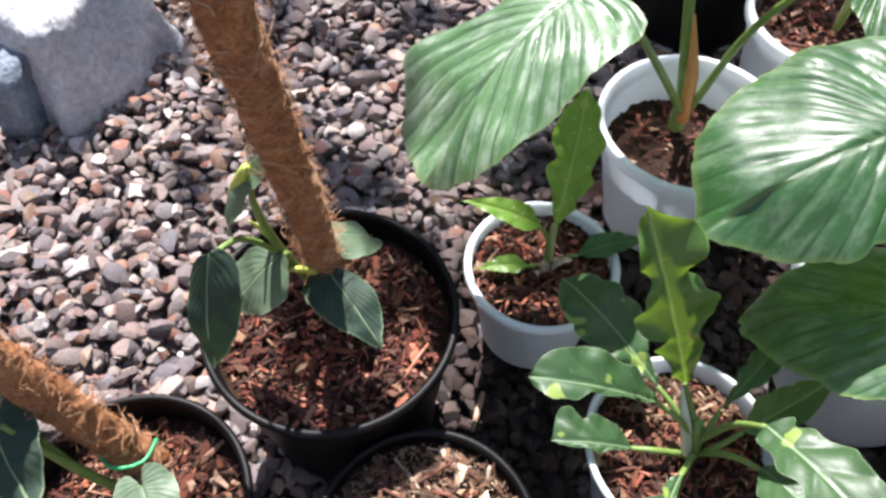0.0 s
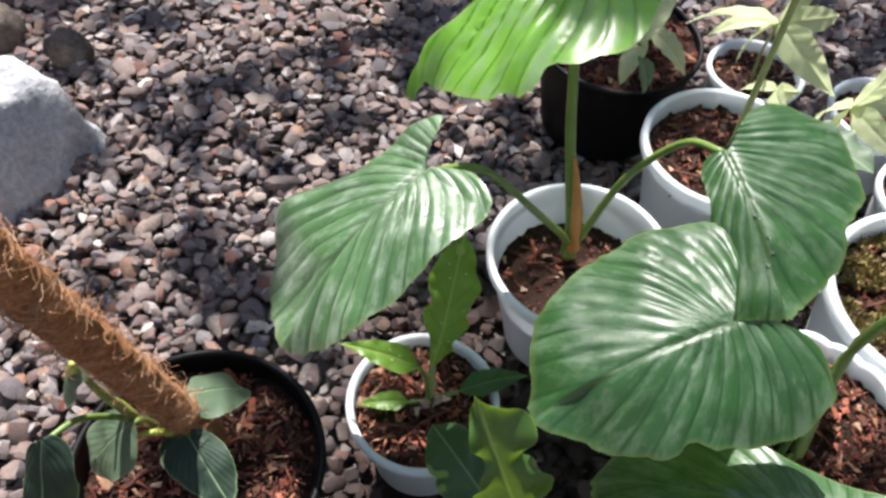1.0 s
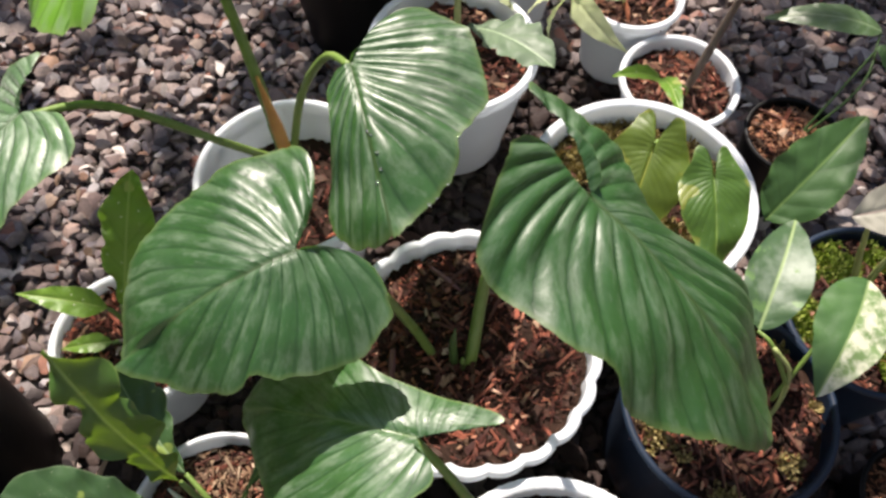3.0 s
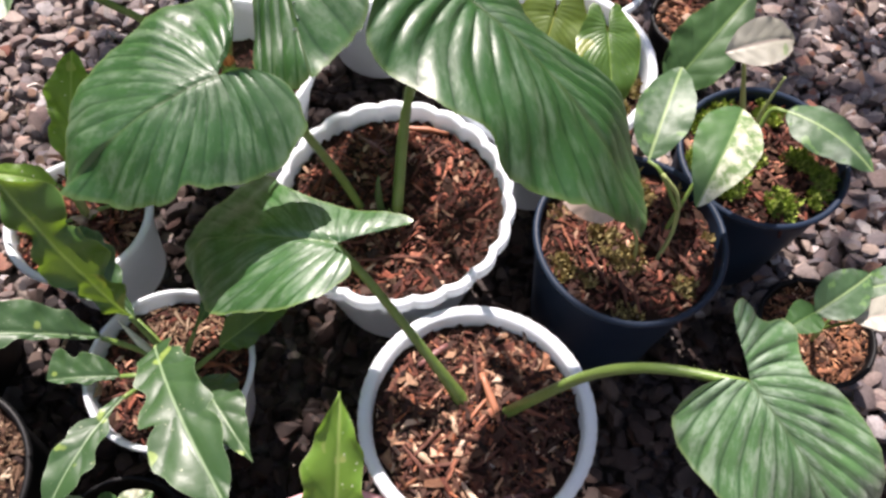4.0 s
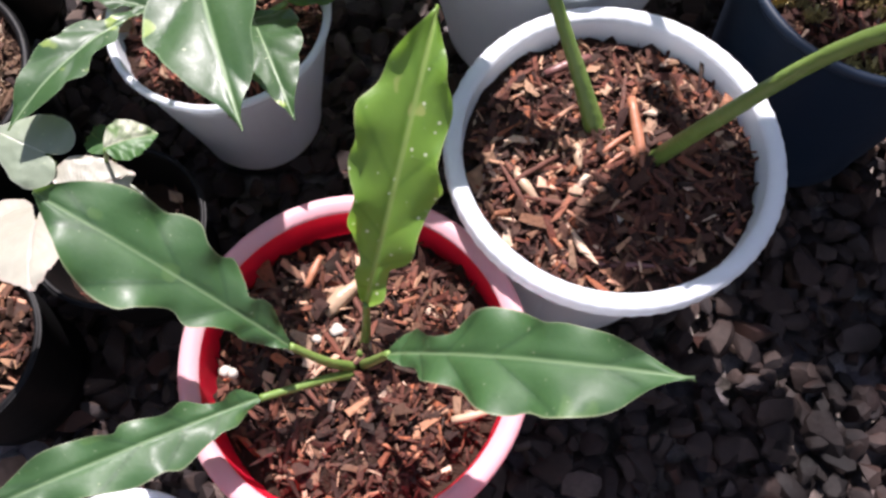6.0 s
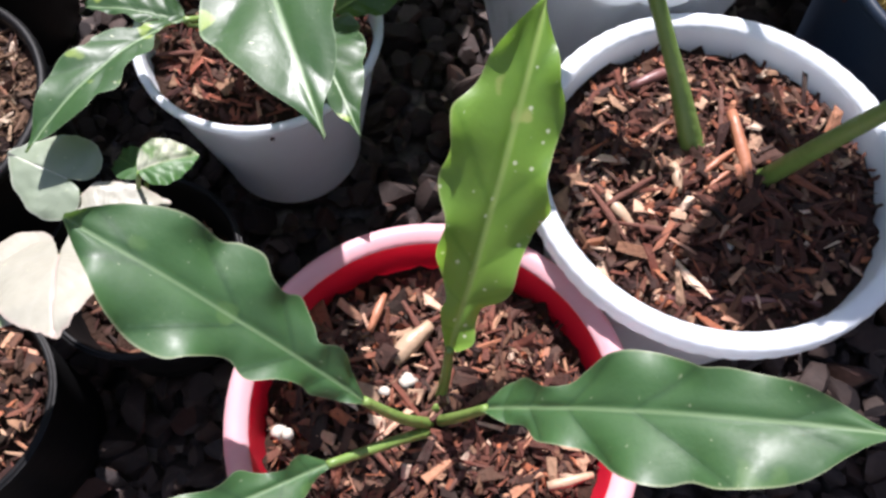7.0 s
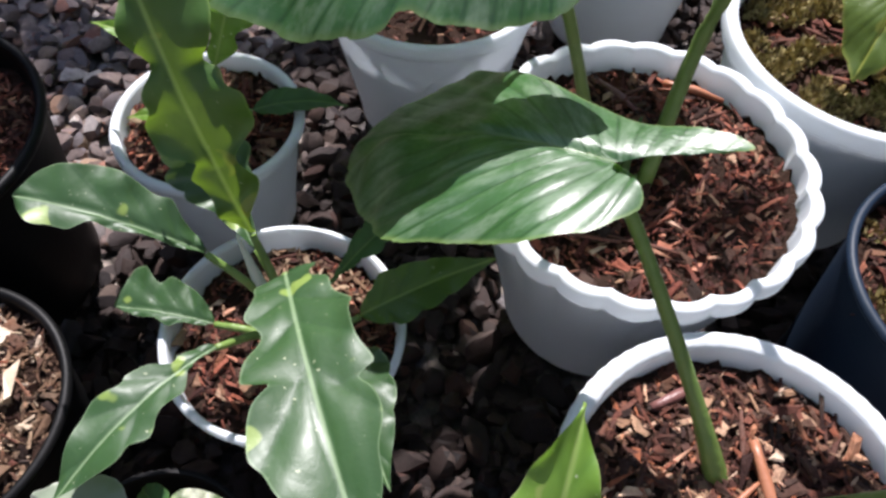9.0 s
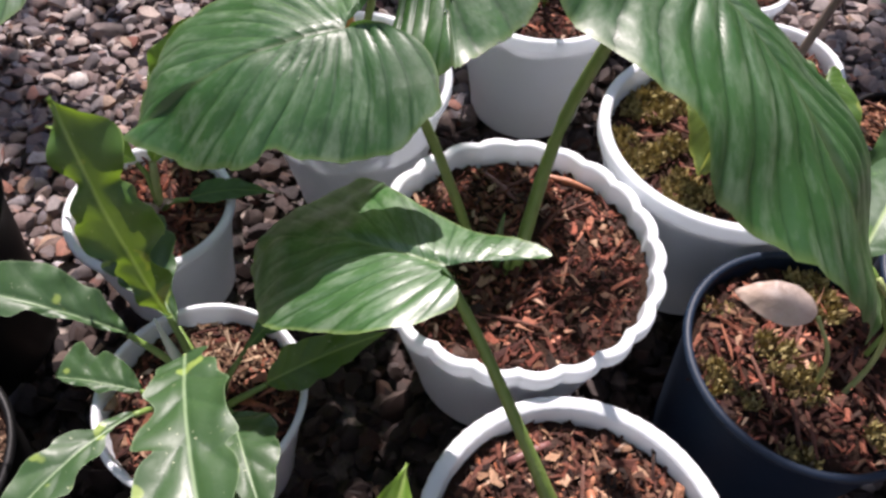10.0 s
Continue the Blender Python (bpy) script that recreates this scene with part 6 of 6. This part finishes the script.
# ---------------------------------------------------------------- pale arrow-leaved plant
a_ = plant((0.110, 0.120, 0.060), "pale cream arrow-leaved plant in a thin black pot")
CORDATE = ((-0.02, 0.01), (-0.17, 0.03), (-0.30, 0.10), (-0.36, 0.24), (-0.28, 0.42), (-0.08, 0.53), (0.16, 0.54), (0.38, 0.47), (0.60, 0.35), (0.79, 0.20), (0.92, 0.08), (1, 0))
for i_, (b_, t_, sd, sw, mt) in enumerate([((0.134, 0.098, 0.168), (0.160, 0.114, 0.162), (-0.5, 1, 0.2), 1.3, CREAM), ((0.111, 0.118, 0.174), (0.080, 0.129, 0.176), (0.3, 1, 0.15), 1.25, GREYGREEN),
                                           ((0.128, 0.070, 0.192), (0.143, 0.028, 0.205), (1, 0.4, 0.1), 1.25, CREAM), ((0.142, 0.094, 0.152), (0.184, 0.080, 0.150), (0, 1, 0.1), 0.85, GREYGREEN), ((0.112, 0.066, 0.182), (0.082, 0.040, 0.18), (1, -0.6, 0.2), 1.2, CREAM)]):
    hearted(a_, b_, t_, sd, 1.0, mt, [(0.114, 0.116, 0.058), ((b_[0] + 0.112) / 2, (b_[1] + 0.118) / 2, 0.13)], (0.002, 0.0015), corr=0.0010, bend=0.06, shape=tuple(tuple((a, b * sw) for a, b in CORDATE) for _ in (0, 1)), seed=40 + i_, label="pale leaf with pinkish veins")
lanced(a_, (0.150, 0.118, 0.185), (0.176, 0.131, 0.181), (-0.4, 1, 0.3), 0.026, HALFMOON, [(0.114, 0.118, 0.058), (0.135, 0.118, 0.14)], (0.0016, 0.0012), profile="oval", bend=0.1, seed=46, label="small yellow-green leaf")
lanced(a_, (0.148, 0.124, 0.172), (0.126, 0.140, 0.160), (0.6, 1, 0.3), 0.020, DARKGREEN, [(0.114, 0.118, 0.058), (0.135, 0.120, 0.13)], (0.0016, 0.0012), profile="oval", bend=0.1, seed=47, label="small dark green leaf")
u_ = plant((0.036, 0.020, 0.082), "green-leaved plant in a small black pot")
for i_, (b_, t_) in enumerate([((0.035, 0.025, 0.14), (0.075, 0.035, 0.13)), ((0.035, 0.012, 0.13), (0.070, -0.015, 0.125)), ((0.03, 0.02, 0.14), (-0.01, 0.04, 0.14))]):
    hearted(u_, b_, t_, (0, 1, 0.1), 0.8, GREYGREEN if i_ == 1 else DARKGREEN, [(0.036, 0.020, 0.08), (0.036, 0.02, 0.12)], (0.002, 0.0015), corr=0.002, seed=50 + i_, label="green and white leaf")

# ---------------------------------------------------------------- plants at the back
o = plant((0.590, 0.505, 0.154), "olive-leaved plant in a wide mossy white pot")
hearted(o, (0.576, 0.492, 0.250), (0.543, 0.432, 0.195), (1, -0.35, 0.1), 0.85, LIME, [(0.590, 0.505, 0.150), (0.592, 0.515, 0.23)], (0.0025, 0.002), lobes=(1.6, 1.6), ear=(0.8, 0.8), corr=0.002, seed=61, label="olive leaf with yellow veins and two ears")
hearted(o, (0.612, 0.446, 0.270), (0.604, 0.380, 0.235), (1, 0.1, 0.1), 0.80, OLIVE, [(0.595, 0.502, 0.150), (0.612, 0.475, 0.25)], (0.0025, 0.002), lobes=(1.5, 1.5), ear=(0.8, 0.8), corr=0.0015, seed=62, label="drooping dull olive leaf")

d = plant((0.800, 0.585, 0.099), "dark broad-leaved plant in a small black pot")
lanced(d, (0.722, 0.478, 0.130), (0.829, 0.551, 0.190), (-0.6, 1, 0.3), 0.080, DARKGREEN, [(0.800, 0.585, 0.095), (0.770, 0.540, 0.12)], profile="oval", teeth=0.06, bend=0.08, fold=0.2, ribs=0.006, wav=0.02, seed=64, label="broad dark green leaf with wavy rim")
lanced(d, (0.890, 0.660, 0.190), (0.775, 0.700, 0.182), (0.4, 1, 0.1), 0.042, SATIN, [(0.802, 0.588, 0.095), (0.860, 0.61, 0.16)], (0.0016, 0.0012), stalk_mat=DARKSTEM, profile="oval", bend=0.12, fold=-0.1, ribs=0.006, wav=0.02, seed=66, label="narrow green leaf")
lanced(d, (0.880, 0.640, 0.190), (0.900, 0.585, 0.160), (1, 0.3, 0), 0.036, DARKGREEN, [(0.802, 0.588, 0.095), (0.850, 0.62, 0.15)], (0.0016, 0.0012), stalk_mat=DARKSTEM, profile="oval", bend=0.12, ribs=0.006, seed=67, label="hanging green leaf")


def finger_leaf(p, centre, tips, width, mat, stalk, seed, label):
    """A leaf of several long fingers round one centre: one mesh."""
    bm = bmesh.new()
    for i, tp in enumerate(tips):
        me = lance_leaf("leaf", centre, tp, (-(tp[1] - centre[1]), tp[0] - centre[0], 0.15), width * (1.1 if i == 0 else 0.9), mat, profile="spear", bend=0.12, fold=0.10, wav=0.02, ribs=0.008, seed=seed + i)
        bm.from_mesh(me)
        bpy.data.meshes.remove(me)
    me = bpy.data.meshes.new("leaf")
    bm.to_mesh(me)
    bm.free()
    me.materials.append(mat)
    smooth(me)
    lf = under("leaf", me, p, label)
    under("leaf_stalk", tube("leaf_stalk", [*stalk, centre], [0.0022, 0.0016], PALESTEM), lf)


y_ = plant((0.670, 0.815, 0.10), "pale green finger-leaved plant in a small white pot")
finger_leaf(y_, (0.565, 0.738, 0.205), [(0.742, 0.772, 0.205), (0.610, 0.775, 0.270), (0.608, 0.655, 0.195), (0.505, 0.700, 0.215), (0.530, 0.690, 0.190)], 0.036, PALE, [(0.668, 0.815, 0.095), (0.630, 0.79, 0.17)], 70, "pale yellow-green leaf split into fingers")
y2_ = plant((0.545, 0.925, 0.08), "pale green finger-leaved plant in a white pot")
finger_leaf(y2_, (0.475, 0.800, 0.270), [(0.538, 0.735, 0.220), (0.565, 0.840, 0.250), (0.375, 0.805, 0.265), (0.420, 0.845, 0.215), (0.530, 0.880, 0.310), (0.430, 0.770, 0.240)], 0.036, PALE, [(0.543, 0.920, 0.075), (0.51, 0.87, 0.17)], 80, "pale yellow-green leaf split into fingers")
finger_leaf(y2_, (0.512, 0.805, 0.170), [(0.500, 0.735, 0.190), (0.470, 0.810, 0.165), (0.535, 0.790, 0.180)], 0.026, PALE, [(0.545, 0.915, 0.075), (0.53, 0.85, 0.14)], 84, "small pale green leaf")
b_ = plant((0.350, 0.925, 0.131), "light green plant in a big black pot")
for i_, (bb, tt, wd, mt) in enumerate([((0.335, 0.815, 0.230), (0.382, 0.868, 0.262), 0.034, PALE), ((0.354, 0.859, 0.218), (0.398, 0.812, 0.185), 0.036, PALE), ((0.345, 0.830, 0.225), (0.318, 0.795, 0.185), 0.030, PALE), ((0.335, 0.800, 0.220), (0.350, 0.800, 0.167), 0.030, VELVETPALE)]):
    lanced(b_, bb, tt, (0.7, -0.7, 0.1) if i_ in (0, 2) else (0.7, 0.7, 0.1), wd, mt, [(0.360, 0.920, 0.125), (0.350, 0.880, 0.185)], profile="oval", bend=0.12, seed=90 + i_, label="light green pointed leaf")
bk = plant((0.433, 0.715, 0.137), "pale stalk rising from a white pot")
under("stem", tube("stem", [(0.437, 0.715, 0.13), (0.436, 0.720, 0.30), (0.434, 0.722, 0.50)], [0.004, 0.0035, 0.003], PALESTEM), bk)
lanced(bk, (0.440, 0.672, 0.235), (0.505, 0.585, 0.265), (0.8, 0.6, 0), 0.075, VELVETPALE, [(0.437, 0.715, 0.135), (0.435, 0.70, 0.20)], profile="paddle", teeth=0.25, bend=0.1, seed=95, label="grey-green leaf with notched rim")
wd_ = plant((0.705, 0.680, 0.086), "woody-stemmed plant in a small white pot")
under("stem", tube("stem", [(0.705, 0.680, 0.08), (0.728, 0.695, 0.18), (0.750, 0.705, 0.30)], [0.005, 0.0045, 0.0035], WOODY, rough=0.3), wd_)
lanced(wd_, (0.800, 0.790, 0.285), (0.735, 0.765, 0.245), (-0.3, 1, 0.1), 0.060, BRIGHT, [(0.728, 0.695, 0.18), (0.733, 0.695, 0.26)], (0.0014, 0.001), stalk_mat=WOODY, profile="oval", bend=0.08, seed=96, label="crinkled green leaf")
lanced(wd_, (0.745, 0.690, 0.290), (0.810, 0.680, 0.300), (0.1, 1, 0.1), 0.055, DARKGREEN, None, profile="oval", bend=0.08, seed=97, label="crinkled dark green leaf")
lanced(wd_, (0.655, 0.655, 0.150), (0.588, 0.636, 0.185), (-0.2, 1, 0.1), 0.024, YOUNG, [(0.703, 0.675, 0.08), (0.69, 0.655, 0.13)], (0.0012, 0.001), profile="oval", bend=0.1, seed=98, label="thin yellow-green leaf")
lanced(wd_, (0.655, 0.655, 0.150), (0.648, 0.580, 0.180), (1, 0.1, 0.1), 0.024, YOUNG, None, profile="oval", bend=0.15, seed=99, label="thin yellow-green leaf")


# ---------------------------------------------------------------- loose sticks and crumbs lying on the soil
def stick(a, b, r, mat, label):
    me = tube("stick", [a, ((a[0] + b[0]) / 2, (a[1] + b[1]) / 2, (a[2] + b[2]) / 2 + 0.0015), b], [r * 0.8, r, r * 0.6], mat, 7, 7, 0.35)
    tagged(new("stick", me), label, "stick", "loose sticks")


RUST = stem_mat("rust_stick", rgb(0.30, 0.10, 0.05), rgb(0.42, 0.19, 0.11))
PLUM = stem_mat("plum_stick", rgb(0.13, 0.05, 0.045), rgb(0.22, 0.10, 0.09))
TAN = stem_mat("tan_stick", rgb(0.34, 0.22, 0.14), rgb(0.48, 0.34, 0.23))
for a, b, r, mt, lb in [
        ((0.446, 0.185, 0.163), (0.455, 0.134, 0.154), 0.0036, RUST, "rust-brown stick lying on the bark"), ((0.407, 0.081, 0.151), (0.483, 0.082, 0.151), 0.0024, PLUM, "long plum-brown stick on the bark"),
        ((0.378, 0.135, 0.154), (0.393, 0.116, 0.153), 0.0034, TAN, "short tan stick on the bark"), ((0.414, 0.154, 0.157), (0.416, 0.137, 0.157), 0.0028, TAN, "short pale stick on the bark"),
        ((0.395, 0.204, 0.154), (0.423, 0.218, 0.155), 0.0034, PLUM, "plum-brown stick on the bark"), ((0.428, 0.148, 0.158), (0.446, 0.163, 0.160), 0.0018, RUST, "thin rust-brown stick on the bark"),
        ((0.430, 0.140, 0.157), (0.452, 0.158, 0.158), 0.0014, RUST, "thin rust-brown stick on the bark"), ((0.275, 0.046, 0.136), (0.292, 0.065, 0.138), 0.0055, TAN, "thick tan bark stick in the red pot"),
        ((0.351, -0.009, 0.133), (0.372, -0.003, 0.134), 0.0026, TAN, "tan stick in the red pot"), ((0.262, 0.060, 0.137), (0.268, 0.080, 0.138), 0.0022, RUST, "orange stick in the red pot"),
        ((0.423, 0.448, 0.168), (0.465, 0.434, 0.167), 0.0030, RUST, "orange-brown stick in the scalloped pot"), ((0.376, 0.444, 0.169), (0.400, 0.418, 0.169), 0.0026, PLUM, "plum-brown stick in the scalloped pot"),
        ((0.342, 0.316, 0.164), (0.377, 0.289, 0.163), 0.0018, RUST, "thin rust-brown stick in the scalloped pot"), ((0.324, 0.313, 0.166), (0.334, 0.369, 0.170), 0.0036, PLUM, "plum-grey stick in the scalloped pot"),
        ((0.598, 0.245, 0.160), (0.620, 0.263, 0.162), 0.0022, RUST, "rust stick on mossy bark"), ((0.032, 0.351, 0.006), (0.019, 0.310, 0.008), 0.0030, TAN, "dry twig on the gravel"),
        ((-0.040, 0.300, 0.155), (-0.020, 0.330, 0.157), 0.0018, RUST, "thin rust stick in the black pot"), ((-0.130, 0.290, 0.153), (-0.090, 0.272, 0.154), 0.0016, RUST, "thin rust stick in the black pot")]:
    stick(a, b, r, mt, lb)

PEARL = stem_mat("perlite", rgb(0.40, 0.34, 0.27), rgb(0.62, 0.57, 0.50))
prng = random.Random(5)
for px, py, pz, pr_ in [(0.224, 0.008, 0.138, 0.0036), (0.229, 0.007, 0.138, 0.0026), (0.283, 0.036, 0.136, 0.0040), (0.272, 0.030, 0.136, 0.0028), (0.390, 0.100, 0.152, 0.003), (0.440, 0.110, 0.153, 0.003), (0.602, 0.255, 0.160, 0.004), (0.110, 0.268, 0.118, 0.003)]:
    bm = bmesh.new()
    bmesh.ops.create_icosphere(bm, subdivisions=2, radius=pr_)
    for vv in bm.verts:
        vv.co = vv.co * (1 + 0.75 * noise.noise(vv.co * 240 + Vector((px * 90, py * 90, 0)))) + Vector((px, py, pz))
    pme = bpy.data.meshes.new("perlite_crumb")
    bm.to_mesh(pme)
    bm.free()
    pme.materials.append(PEARL)
    smooth(pme)
    tagged(new("perlite_crumb", pme), "white perlite crumb lying on the bark", "perlite", "perlite crumbs")
